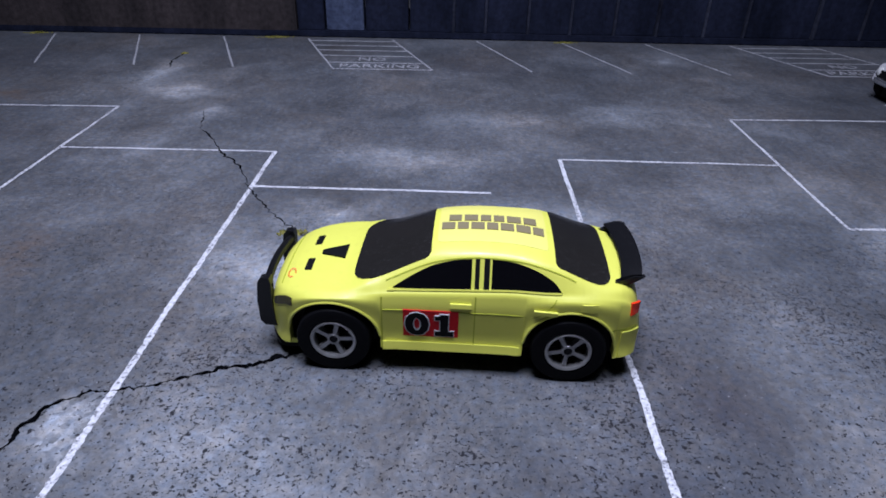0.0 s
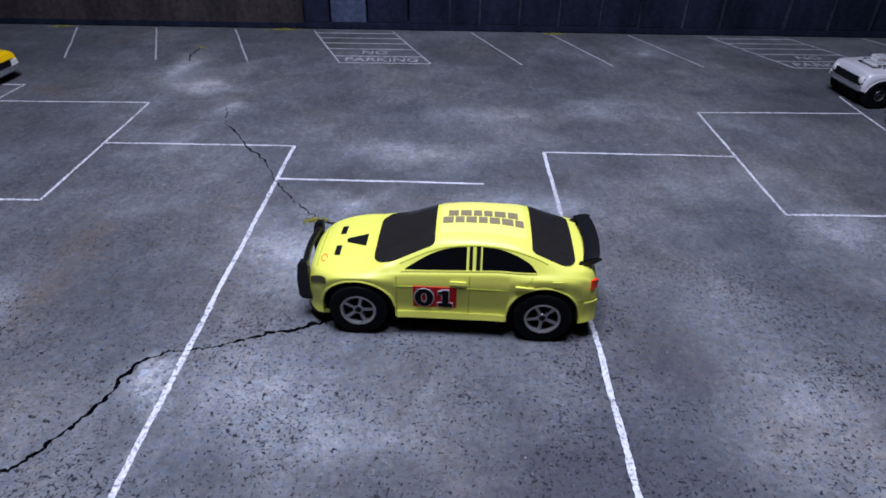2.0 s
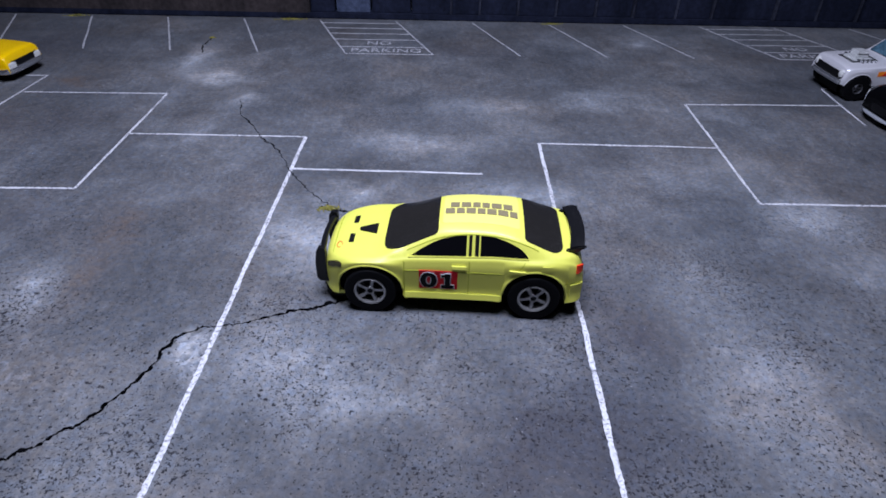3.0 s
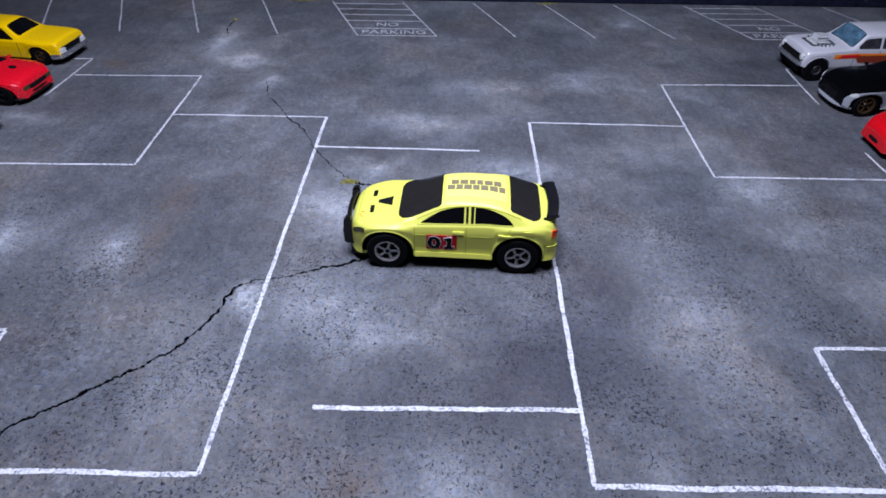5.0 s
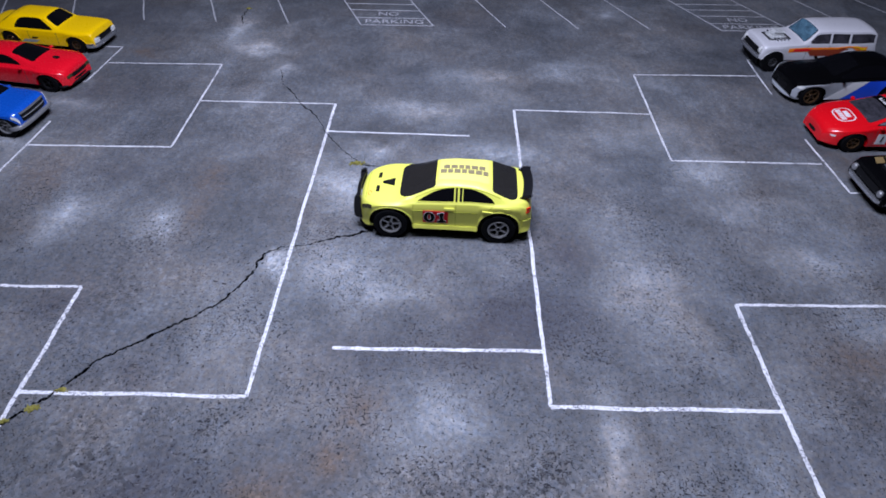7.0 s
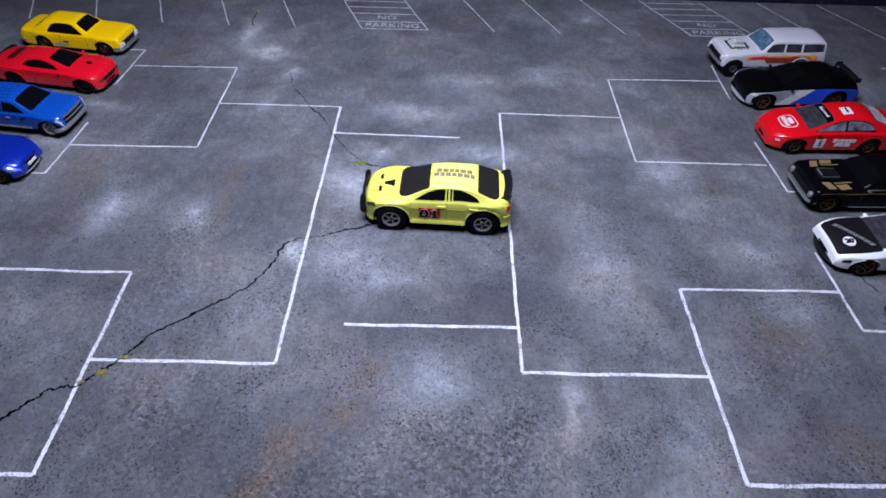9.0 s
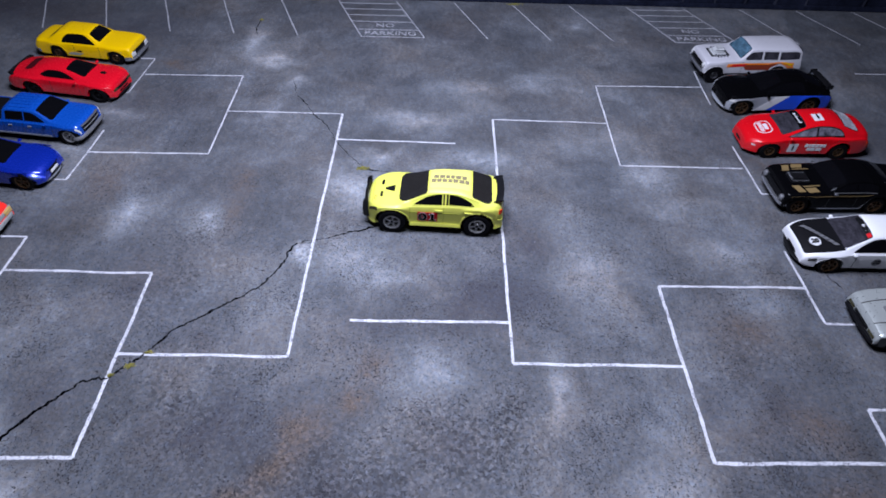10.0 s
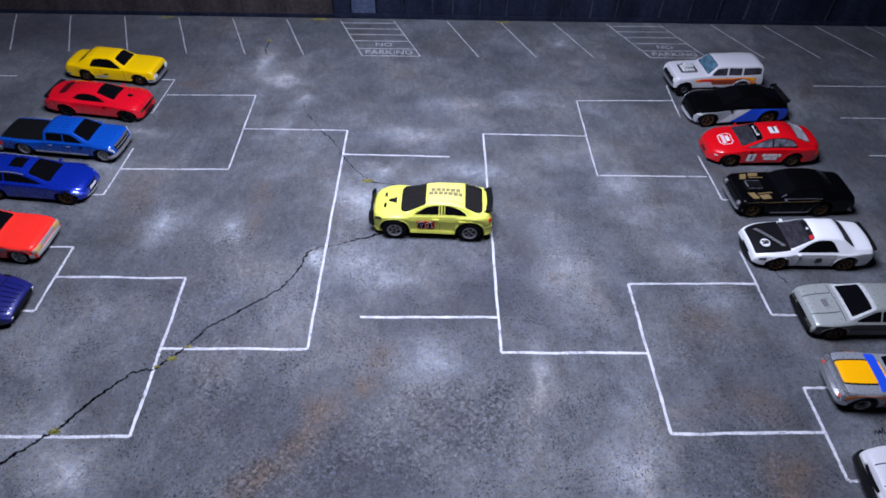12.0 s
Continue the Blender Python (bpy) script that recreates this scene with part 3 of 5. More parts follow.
def bar_across(u, z, half, tall, deep, bow=2.0, wrap=0.0):
    """A bumper: a rounded bar across the car, bowed forward in plan, with ends that wrap round."""
    sgn = 1 if u > 0 else -1
    rows = []
    for k in range(25):
        f = -1 + k / 12
        y = f * half
        uu = u - sgn * (bow * abs(f) ** 3 + wrap * max(0, abs(f) - 0.86) / 0.14)
        rows.append([(uu + sgn * deep * a, y, z + tall * b) for a, b in ((-0.5, -0.45), (0.3, -0.5), (0.5, -0.25), (0.5, 0.25), (0.3, 0.5), (-0.5, 0.45))])
    return skin(rows, closed_ring=True)


def wing(u, z, half, chord, thick, pods=True, sweep=0.0, root=None):
    """A rear spoiler: an aerofoil blade with end plates that stand on the deck."""
    rows = []
    for k in range(21):
        f = -1 + k / 10
        uu = u - sweep * abs(f) ** 2
        zz = z - 0.5 * abs(f) ** 4
        rows.append([(uu + chord * a, f * half, zz + thick * b) for a, b in ((-0.5, 0.35), (-0.45, 0.6), (0.0, 0.5), (0.45, 0.1), (0.5, -0.1), (0.0, -0.3), (-0.45, -0.1))])
    return skin(rows, closed_ring=True)

# ==== the large structure ====
ROOM_X, ROOM_Y0, ROOM_Y1, ROOM_TOP, TABLE = 1.5, -1.4, 1.3, 1.4, -0.03


def structure(name, boxes, material, label, soft=0.0):
    """Boxes in metres as one piece of the setting."""
    ob = new(name, finish(block([[v * 1000 for v in b] for b in boxes], soft), name, material, 30))
    return tagged(ob, label, name.split("_")[0], kind="structure")


# Unseen room, added to close the place and bounce light onto the cars.
structure("floor", [(-ROOM_X, ROOM_X, ROOM_Y0, ROOM_Y1, TABLE - 0.05, TABLE)], PLASTER, "plain grey floor under the model board")
structure("ceiling", [(-ROOM_X, ROOM_X, ROOM_Y0, ROOM_Y1, ROOM_TOP, ROOM_TOP + 0.05)], PLASTER, "plain grey unseen ceiling, added to bounce light")
structure("wall_north", [(-ROOM_X, ROOM_X, ROOM_Y1, ROOM_Y1 + 0.05, TABLE, ROOM_TOP)], PLASTER, "plain grey unseen wall, added to bounce light")
structure("wall_south", [(-ROOM_X, ROOM_X, ROOM_Y0 - 0.05, ROOM_Y0, TABLE, ROOM_TOP)], PLASTER, "plain grey unseen wall, added to bounce light")
structure("wall_east", [(ROOM_X, ROOM_X + 0.05, ROOM_Y0, ROOM_Y1, TABLE, ROOM_TOP)], PLASTER, "plain grey unseen wall, added to bounce light")
structure("wall_west", [(-ROOM_X - 0.05, -ROOM_X, ROOM_Y0, ROOM_Y1, TABLE, ROOM_TOP)], PLASTER, "plain grey unseen wall, added to bounce light")
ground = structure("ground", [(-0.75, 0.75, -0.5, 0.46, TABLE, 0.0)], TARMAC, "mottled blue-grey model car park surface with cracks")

# The model's back wall, turned a little against the parking grid.
WALL_TURN = 2.4
back_wall = tagged(new("wall_back"), "dark model wall of concrete and navy sheet steel", "wall", kind="structure")
back_wall.matrix_basis = pose(0.0, 0.3712, 0.0, 0, 0, WALL_TURN)
part("concrete_section", block([(-700, -88, 0, 14, 0, 120)], 0.8), CONCRETE, back_wall, "stained brown-grey concrete")
part("base_strip", block([(-700, 700, -1.2, 12, 0, 3.2)], 0.6), STEEL, back_wall)
edges = [-88, -72, -50, -25, 0, 18, 42, 66, 91, 115, 142, 165, 205, 232, 258, 284, 310, 360, 420, 480, 540, 620, 700]
for k, (a, b) in enumerate(zip(edges, edges[1:])):
    part("steel_panel", block([(a + 0.6, b - 0.6, 2.0 + (k % 3) * 0.7, 14, 3.0, 120)], 0.5), STEEL_PALE if k in (1,) else STEEL, back_wall)
    if k > 2:
        part("seam_strip", block([(b - 0.7, b + 0.7, 1.2, 5, 3.0, 120)], 0.3), SEAM, back_wall)


def ribbon(points, width, lift=0.06, jitter=0.10, step=0.5, seed=0, taper=False, thick=None):
    """A thin uneven strip along corners on the ground (mm), a film of paint or a crack's dark bed."""
    rng = random.Random(seed)
    bm = bmesh.new()
    pts = [Vector((x, y, 0)) for x, y in points]
    along = []
    for a, b in zip(pts, pts[1:]):
        n = max(1, int((b - a).length / step))
        along += [a.lerp(b, k / n) for k in range(n)]
    along.append(pts[-1])
    left, right = [], []
    for k, p in enumerate(along):
        d = (along[min(k + 1, len(along) - 1)] - along[max(k - 1, 0)]).normalized()
        q = Vector((-d.y, d.x, 0))
        wobble = noise.noise(Vector((p.x * 0.05, p.y * 0.05, seed))) * width * 0.35
        w = width / 2 * (1 + 0.3 * noise.noise(Vector((p.x * 0.25, p.y * 0.25, seed + 9))))
        if thick:
            w *= thick(p.x) * (0.75 + 0.7 * abs(noise.noise(Vector((p.x * 0.3, p.y * 0.3, seed + 5)))))
        elif taper:
            w *= max(0.22, 0.8 + 1.7 * noise.noise(Vector((p.x * 0.11, p.y * 0.11, seed + 3))))
            w *= min(1, 0.25 + 4 * k / len(along), 0.25 + 4 * (len(along) - 1 - k) / len(along))
        for out, sg in ((left, 1), (right, -1)):
            o = p + q * (wobble + sg * (w + rng.uniform(-jitter, jitter) * width))
            out.append((bm.verts.new((o.x * MM, o.y * MM, lift * MM)), bm.verts.new((o.x * MM, o.y * MM, -0.2 * MM))))
    for k in range(len(along) - 1):
        bm.faces.new((left[k][0], left[k + 1][0], right[k + 1][0], right[k][0]))
        bm.faces.new((left[k][0], left[k][1], left[k + 1][1], left[k + 1][0]))
        bm.faces.new((right[k][0], right[k + 1][0], right[k + 1][1], right[k][1]))
    return bm


def painted(points, width=1.5, seed=0, paint_of=LINE):
    return part("painted_line", ribbon(points, width * 0.82, 0.03 + 0.0012 * seed, seed=seed), paint_of, ground, "worn white painted parking line", smooth=0)


# The staggered bays, in mm: columns run away from the camera, short rows join them.
BAYS = [
    ([(-56.2, 200.2), (-55.2, 14.6)], 1.6), ([(-56.2, 200.2), (-128, 198)], 1.2), ([(-56, 173.0), (15.8, 173.9)], 1.3), ([(-55.2, 14.6), (-127.3, 12.6)], 1.7),
    ([(-128.8, 240.5), (-128.2, 153.3)], 1.2), ([(-128.8, 240.5), (-194, 237)], 1.1), ([(-128.2, 153.3), (-197, 150.2)], 1.3),
    ([(-128.5, 59), (-126.1, -34.4)], 1.8), ([(-128.5, 59), (-198, 57.6)], 1.6), ([(-126.1, -34.4), (-210, -37)], 1.8),
    ([(-194.4, 258), (-197, 214)], 1.1), ([(-194.4, 258), (-218, 257)], 1.0), ([(-197, 214), (-214, 213)], 1.0),
    ([(-196, 172), (-198, 125)], 1.2), ([(-198, 125), (-212, 124.5)], 1.1), ([(-198, 80), (-199, 34)], 1.5), ([(-198, 80), (-215, 79.5)], 1.3), ([(-199, 34), (-214, 33.5)], 1.5),
    ([(39.5, 201.2), (42.2, 15.6)], 1.6), ([(39.5, 201.2), (113.0, 202.5)], 1.2), ([(41.8, 37.9), (-31.0, 35.6)], 1.8), ([(42.2, 15.6), (116.8, 17.6)], 1.8),
    ([(112.2, 247.5), (113.8, 158.7)], 1.2), ([(112.2, 247.5), (187, 252)], 1.1), ([(113.8, 158.7), (187.5, 161)], 1.3),
    ([(116, 63.9), (118.1, -27)], 1.8), ([(116, 63.9), (189, 66.8)], 1.6), ([(118.1, -27), (191.3, -24.2)], 1.8),
    ([(187, 273), (187, 230)], 1.1), ([(187, 273), (205, 274)], 1.0), ([(188, 183), (191, 138)], 1.2), ([(191, 138), (206, 138.5)], 1.1),
    ([(188, 92), (190, 44.6)], 1.5), ([(190, 44.6), (212, 45.4)], 1.5), ([(190, -0.5), (191.4, -47.5)], 1.8), ([(190, -0.5), (206, 0)], 1.6), ([(191.4, -47.5), (208, -47)], 1.8),
    ([(307, 280), (372, 283)], 1.1), ([(310, 236), (372, 238)], 1.1), ([(311, 190), (372, 192)], 1.2), ([(-312, 256), (-372, 253)], 1.1),
]
for k, (pts, wide) in enumerate(BAYS):
    painted(pts, wide, k)
# The slanted row along the back wall.
def slant(k):
    """Foot and head of the k-th slanted line."""
    return Vector((-56 + 47.4 * k + 0.13 * k * k, 303.5 + 2.11 * k + 0.074 * k * k)), Vector((-81 + 46.95 * k + 0.104 * k * k, 363.5 + 1.93 * k + 0.044 * k * k))


for k in range(-8, 12):
    painted(slant(k), 1.15, 70 + k, LINE_DIMMED)
for k in (0, 5):
    foot, head = slant(k)
    step = slant(k + 1)[0] - foot
    for n, t in enumerate((0.0, 0.19, 0.40, 0.58, 0.75, 0.92)):
        a = foot.lerp(head, t)
        painted([a, a + step], 1.0, 101 + n + k, LINE_DIMMED)
    for text, t, tall in (("PARKING", 0.095, 6.2), ("NO", 0.30, 6.0)):
        me = letters(text, tall, 0.1)
        me.materials.append(LINE_DIMMED)
        word = part("painted_word", me, None, ground, "white painted lettering")
        c = foot.lerp(head, t) + step * 0.5
        word.matrix_basis = pose(c.x * MM, c.y * MM, 0.00003, 0, 0, 2.8) @ Matrix.Diagonal((1.1, 1, 1, 1))

CRACKS = [
    [(-186, -60), (-176, -48), (-159, -32), (-149, -16), (-136, -1), (-126, 1), (-115, 14), (-108, 26), (-90, 41), (-75, 54), (-70, 65), (-67, 70), (-66.6, 77), (-64.4, 82.4), (-60, 85.3), (-55, 85.8), (-42, 91), (-27, 97), (-18, 104)],
    [(-12, 141), (-19, 143), (-35, 145), (-44, 154), (-57, 172), (-64, 187), (-73, 197), (-81, 210), (-89, 220), (-94, 238)],
    [(-135, 325), (-136, 311), (-132, 296)],
    [(203, 80), (204, 74), (208, 67)],
    [(-40, 147), (-36, 145.6), (-31, 145)],
]


def jagged(points, seed, step=1.3, throw=0.6):
    rng = random.Random(seed)
    out = [points[0]]
    for a, b in zip(points, points[1:]):
        n = max(1, int(math.dist(a, b) / step))
        for k in range(1, n + 1):
            j = throw if k < n else throw * 0.4
            out.append((a[0] + (b[0] - a[0]) * k / n + rng.uniform(-j, j), a[1] + (b[1] - a[1]) * k / n + rng.uniform(-j, j)))
    return out


def main_crack(x):
    return float(np.interp(x, [-186, -150, -126, -108, -90, -72, -66, -61, -54, -47, -42, -28, -18], [1.3, 1.4, 0.8, 1.0, 0.9, 0.7, 1.1, 0.45, 0.28, 0.3, 0.9, 1.2, 0.6]))


for k, pts in enumerate(CRACKS):
    part("crack", ribbon(jagged(pts, k), (0.9, 0.48, 0.5, 0.5, 1.8)[k], 0.1, 0.4, 0.5, 200 + k, True, None if k else main_crack), CRACK, ground, "jagged dark crack in the surface", smooth=0)


def moss(x, y, size, seed, length=1.0):
    """A clump of dry moss: a heap of small uneven crumbs (mm)."""
    rng = random.Random(seed)
    bm = bmesh.new()
    for _ in range(int(110 * size)):
        r = rng.uniform(0.12, 0.36)
        px, py = rng.gauss(0, size * 0.62 * length), rng.gauss(0, size * 0.34)
        pz = max(0, 0.5 - (px / (size * length)) ** 2 - (py / size) ** 2) * rng.random()
        m = Matrix.LocRotScale(Vector((x + px, y + py + 0.12 * px, r * 0.3 + pz)) * MM, Euler((rng.random() * 3, rng.random() * 3, rng.random() * 3)), Vector((1.5, 1, 0.6)) * r * MM)
        bmesh.ops.create_icosphere(bm, subdivisions=1, radius=1, matrix=m)
    ob = new("moss", finish(bm, "moss", MOSS, 0))
    return tagged(ob, "dry yellow-green moss grains in a ground crack", "moss", kind="stuff")


for k, (x, y, size, length) in enumerate([(-37.5, 145.8, 2.3, 1.2), (-114, 14, 1.2, 1), (-120, 7, 1.6, 1), (-126, 2, 1.0, 1), (-160, -33, 1.8, 1), (-135, 323, 1.6, 0.6), (-99, 363.6, 2.4, 3.0), (63, 370.2, 2.0, 2.4), (-230, 357.6, 1.8, 2.8)]):
    moss(x, y, size, k, length)

# ==== the toy cars ====
ACID = paint("acid_yellow_enamel", (0.69, 0.685, 0.105), 0.42, 0.22, 0, 0.04, 0.3, 0.4)
ROOF_YELLOW = paint("roof_decal_yellow", (0.74, 0.69, 0.16), 0.45, 0.3, 0, 0.04, 0.36, 0.45)
AMBER_YELLOW = paint("amber_yellow_print", (0.95, 0.43, 0.0), 0.35, 0.3, 0, 0.02)
WHITE = paint("white_enamel", (0.84, 0.84, 0.84), 0.3, 0.5)
# White of two outer cars, darkened: weaker light put into the colour.
DIMMED_WHITE = paint("dimmed_white_enamel", (0.56, 0.55, 0.57), 0.3, 0.5)
RED = paint("red_enamel", (0.72, 0.005, 0.018), 0.24, 0.6, 0, 0.03)
RACE_RED = paint("racing_red_enamel", (0.66, 0.004, 0.010), 0.22, 0.6, 0, 0.03)
CORAL = paint("coral_red_enamel", (0.9, 0.03, 0.02), 0.3, 0.5, 0, 0.03)
SUN_YELLOW = paint("sunny_yellow_enamel", (0.92, 0.56, 0.0), 0.3, 0.4, 0, 0.02)
TRUCK_BLUE = paint("bright_blue_enamel", (0.004, 0.075, 0.42), 0.26, 0.6, 0.1, 0.03)
WAGON_BLUE = paint("royal_blue_metallic", (0.005, 0.028, 0.38), 0.26, 0.8, 0.4, 0.02)
DARK_BLUE = paint("dark_blue_metallic", (0.010, 0.013, 0.125), 0.34, 0.4, 0.2, 0.05)
JET = paint("glossy_black_enamel", (0.002, 0.002, 0.0025), 0.2, 0.08, 0.0, 0.002, 0.06, 0.1)
GREY_SILVER = paint("brushed_silver_enamel", (0.50, 0.53, 0.50), 0.30, 0.5, 0.5)
GREY_DARK = paint("dark_grey_enamel", (0.022, 0.023, 0.025), 0.35, 0.3)
PALE_SILVER = paint("pale_silver_enamel", (0.38, 0.40, 0.43), 0.28, 0.5, 0.45)
GOLD = paint("gold_stripe_print", (0.27, 0.185, 0.075), 0.45, 0.2, 0.3)
ORANGE = paint("orange_print", (0.85, 0.22, 0.01), 0.45, 0.2)
BROWN = paint("brown_red_print", (0.25, 0.04, 0.015), 0.45, 0.2)
SILVER_PRINT = paint("silver_print", (0.40, 0.42, 0.45), 0.32, 0.3, 0.3)
PRINT_WHITE = paint("white_print", (0.66, 0.66, 0.66), 0.5, 0.1)
PRINT_RED = paint("red_print", (0.60, 0.012, 0.018), 0.5, 0.0, 0, 0.02, 0.3, 0.15)
PRINT_GREY = plastic("grey_brown_print", (0.20, 0.165, 0.09), 0.55)
PRINT_BLUE = paint("blue_print", (0.01, 0.07, 0.60), 0.4, 0.3)
LAMP_RED = plastic("red_tail_lamp", (0.75, 0.04, 0.01), 0.25)
LAMP_CLEAR = plastic("clear_head_lamp", (0.6, 0.6, 0.58), 0.2)
LAMP_BLUE = plastic("blue_tinted_head_lamp", (0.12, 0.18, 0.36), 0.25)
LAMP_AMBER = plastic("amber_lamp", (0.55, 0.36, 0.12), 0.3)
LAMP_SMOKE = plastic("smoked_head_lamp", (0.05, 0.045, 0.02), 0.25)
SEAM_LINE = plastic("shut_line", (0.03, 0.03, 0.03), 0.7)
ACID_SEAM = paint("acid_yellow_groove", (0.40, 0.43, 0.03), 0.6, 0.0)


def print_bars(car, place, rows, tall, material, name="printed_bar"):
    """Unreadable or brand lettering as rows of short bars; place(a, b) maps print millimetres onto the body."""
    for r, (cells, gap) in enumerate(rows):
        total = sum(cells) + gap * (len(cells) - 1)
        a = -total / 2
        b = ((len(rows) - 1) / 2 - r) * tall * 1.25
        for c in cells:
            part(name, patch(place, span(a, a + c, 3), span(b - tall / 2, b + tall / 2, 3), 0.2, 0.1), material, car)
            a += c + gap


def seams(car, s, stops, material=SEAM_LINE, h0=0.02, h1=0.98, wide=0.22):
    for side in (1, -1):
        for u in stops:
            part("door_seam", flank_panel(s, u - wide / 2, u + wide / 2, h0, h1, side, 0.05, n=3), material, car)


def mirrors(car, s, u, material):
    for side in (1, -1):
        p = s.flank(u, 1.0, side)
        part("door_mirror", block([(u - 0.8, u + 0.9, p.y - 0.4 if side > 0 else p.y - 1.6, p.y + 1.6 if side > 0 else p.y + 0.4, p.z - 0.1, p.z + 1.3)], 0.4), material, car)


def flank_text(car, s, text, u, z, tall, material, side, bold=0.0, proud=0.22):
    me = letters(text, tall, 0.1, bold)
    me.materials.append(material)
    p, hi, lo = (s.flank_at(u, z + d, side) for d in (0, 1, -1))
    lean = math.degrees(math.atan2(side * (hi.y - lo.y), 2))
    ob = part("number", me, None, car)
    ob.matrix_basis = pose(u * MM, (p.y + side * proud) * MM, z * MM, 90 + lean, 0, 180 if side > 0 else 0)
    return ob


def roof_text(car, s, text, u, f, tall, material, turn, proud=0.45):
    me = letters(text, tall, 0.1, 0.22)
    me.materials.append(material)
    p = s.roof(u, f)
    along, across = s.roof(u + 1.0, f) - s.roof(u - 1.0, f), s.roof(u, f + 0.12) - s.roof(u, f - 0.12)
    up = along.cross(across).normalized()
    along.normalize()
    turned = Matrix((along, up.cross(along), up)).transposed().to_4x4()
    ob = part("number", me, None, car)
    ob.matrix_basis = Matrix.Translation((p + up * proud) * MM) @ turned @ pose(0, 0, 0, 0, 0, turn)
    return ob


class RallyShell(Shell):
    """Sculpted flanks: a waist crease, doors drawn in below it and a sill that steps out again."""

    def corners(self, u):
        c = super().corners(u)
        w, zb, zw = self.width(u), self.lower(u), self.belt_line(u)
        tall = zw - zb
        door = min(1.0, max(0.0, tall - 3) / 7)
        c[1] = (w - 0.1 + 0.25 * door, zb)
        c[2] = (w - 0.45 * door, zb + 0.2 * tall)
        c[3] = (w, zb + 0.74 * tall)
        c[4] = (w - 0.6 * min(1.0, tall / 3), zw - 0.2)
        return c


def rally_saloon(x, y, heading):
    car = car_thing("acid-yellow toy rally saloon with black spoiler on grey car park", x, y, heading)
    s = RallyShell(35.0, -34.8, (21.7, -21.9), 7.0, 14.2,
                   top=[(-34.8, 14), (-34.4, 17.0), (-32.4, 19.1), (-29.4, 19.9), (-27, 20.4), (-18.4, 23.7), (-12, 24.7), (-5, 24.9), (2, 24.5), (5, 23.9), (10, 21.4), (18.2, 17.7), (20.4, 17.3), (27, 16.7), (31.4, 15.9), (34.2, 14.5), (35.0, 11.6)],
                   belt=[(-34.8, 12.5), (-32.6, 17.4), (-26, 18.6), (-20, 18.5), (-4, 17.8), (12, 17.1), (22, 16.6), (28.5, 15.8), (33.0, 14.2), (35.0, 10.4)],
                   rail=[(-34.8, 19), (-27, 19.3), (-23, 20.6), (-19.5, 22.2), (-14.5, 23.5), (-8, 23.9), (-3, 23.9), (3.5, 22.8), (9.5, 20.2), (14, 18.4), (35, 18)],
                   sill=5.1, bottom=[(-34.8, 6.6), (-33.6, 5.4), (-30, 5.0), (-14, 5.0), (13, 5.4), (29, 5.0), (32, 3.4), (35.0, 4.0)], shoulder=1.35, tumble=0.36, crown=0.6, flare=1.0, arch=(1.75, 1.45),
                   plan=[(-34.8, 0.80), (-33.0, 0.93), (-28, 1.0), (23, 1.0), (30.0, 0.93), (33.0, 0.82), (35.0, 0.60)])
    part("body", s.body(), ACID, car, "acid-yellow enamel")
    part("base", s.pan(), MATT_BLACK, car)
    glaze(car, s, (18.3, 4.0), (-28.6, -18.4), [], GLASS_DUSTY, screen_f=0.94, corner=4.5)

    for side in (1, -1):
        pane(car, s, span(-3.5, 10.6, 25), [(-4, 18.2), (10.6, 17.9)], [(-4, 23.3), (-0.5, 23.0), (3.6, 21.9), (7.4, 19.9), (10.6, 18.0)], side, GLASS)
        pane(car, s, span(-19.6, -7.1, 25), [(-19.6, 18.8), (-7, 18.3)], [(-19.6, 19.0), (-18.4, 20.6), (-15.2, 22.2), (-11, 23.2), (-7, 23.4)], side, GLASS)
        pane(car, s, span(-4.9, -4.1, 4), [(-5, 18.2), (-4, 18.2)], [(-5, 23.4), (-4, 23.4)], side, BLACK, "door_pillar", 0.14)
        pane(car, s, span(-6.7, -5.7, 4), [(-7, 18.2), (-5, 18.2)], [(-7, 23.5), (-5, 23.5)], side, BLACK, "door_pillar", 0.14)
        part("waist_moulding", patch(lambda a, b: s.glass_at(a, s.belt_line(a) + b, side), span(-19.5, 11.6, 25), [0.32, 0.5, 0.62], 0.22, centre=(0, 0, 15)), ACID, car)
        part("sill_moulding", patch(lambda a, b: s.flank_at(a, b, side), span(-12.9, 12.5, 15), [5.2, 5.6, 6.2, 6.8], 0.35, 0.6), ACID, car)
        for u0, u1 in ((-3.7, 0.1), (-19.0, -14.9)):
            part("door_handle", patch(lambda a, b: s.flank_at(a, b, side), span(u0, u1, 8), span(15.1, 15.9, 4), 0.5, 0.3), ACID, car)
        part("fuel_flap", patch(lambda a, b: s.flank_at(a, b, side), span(-26.1, -23.2, 4), span(16.2, 17.7, 4), 0.16), ACID, car)
        part("tail_lamp", patch(lambda a, b: s.flank_at(a, b, side), span(-33.9, -32.3, 6), span(14.6, 17.0, 5), 0.22), LAMP_RED, car, "orange-red tail lamp")
        part("head_lamp", patch(lambda a, b: s.flank_at(a, (1 - b) * min(13.4, 11.6 + 0.55 * (33.6 - a)) + b * min(14.9, s.belt_line(a) - 0.25), side), span(29.2, 33.4, 8), span(0, 1, 5), 0.14), LAMP_SMOKE, car, "smoked headlamp")
        part("bonnet_vent", top_panel(s, 26.9, 28.3, 0.38 * side - 0.16, 0.38 * side + 0.16, 0.1, n=5, soft0=0.1, soft1=0.1), MATT_BLACK, car)
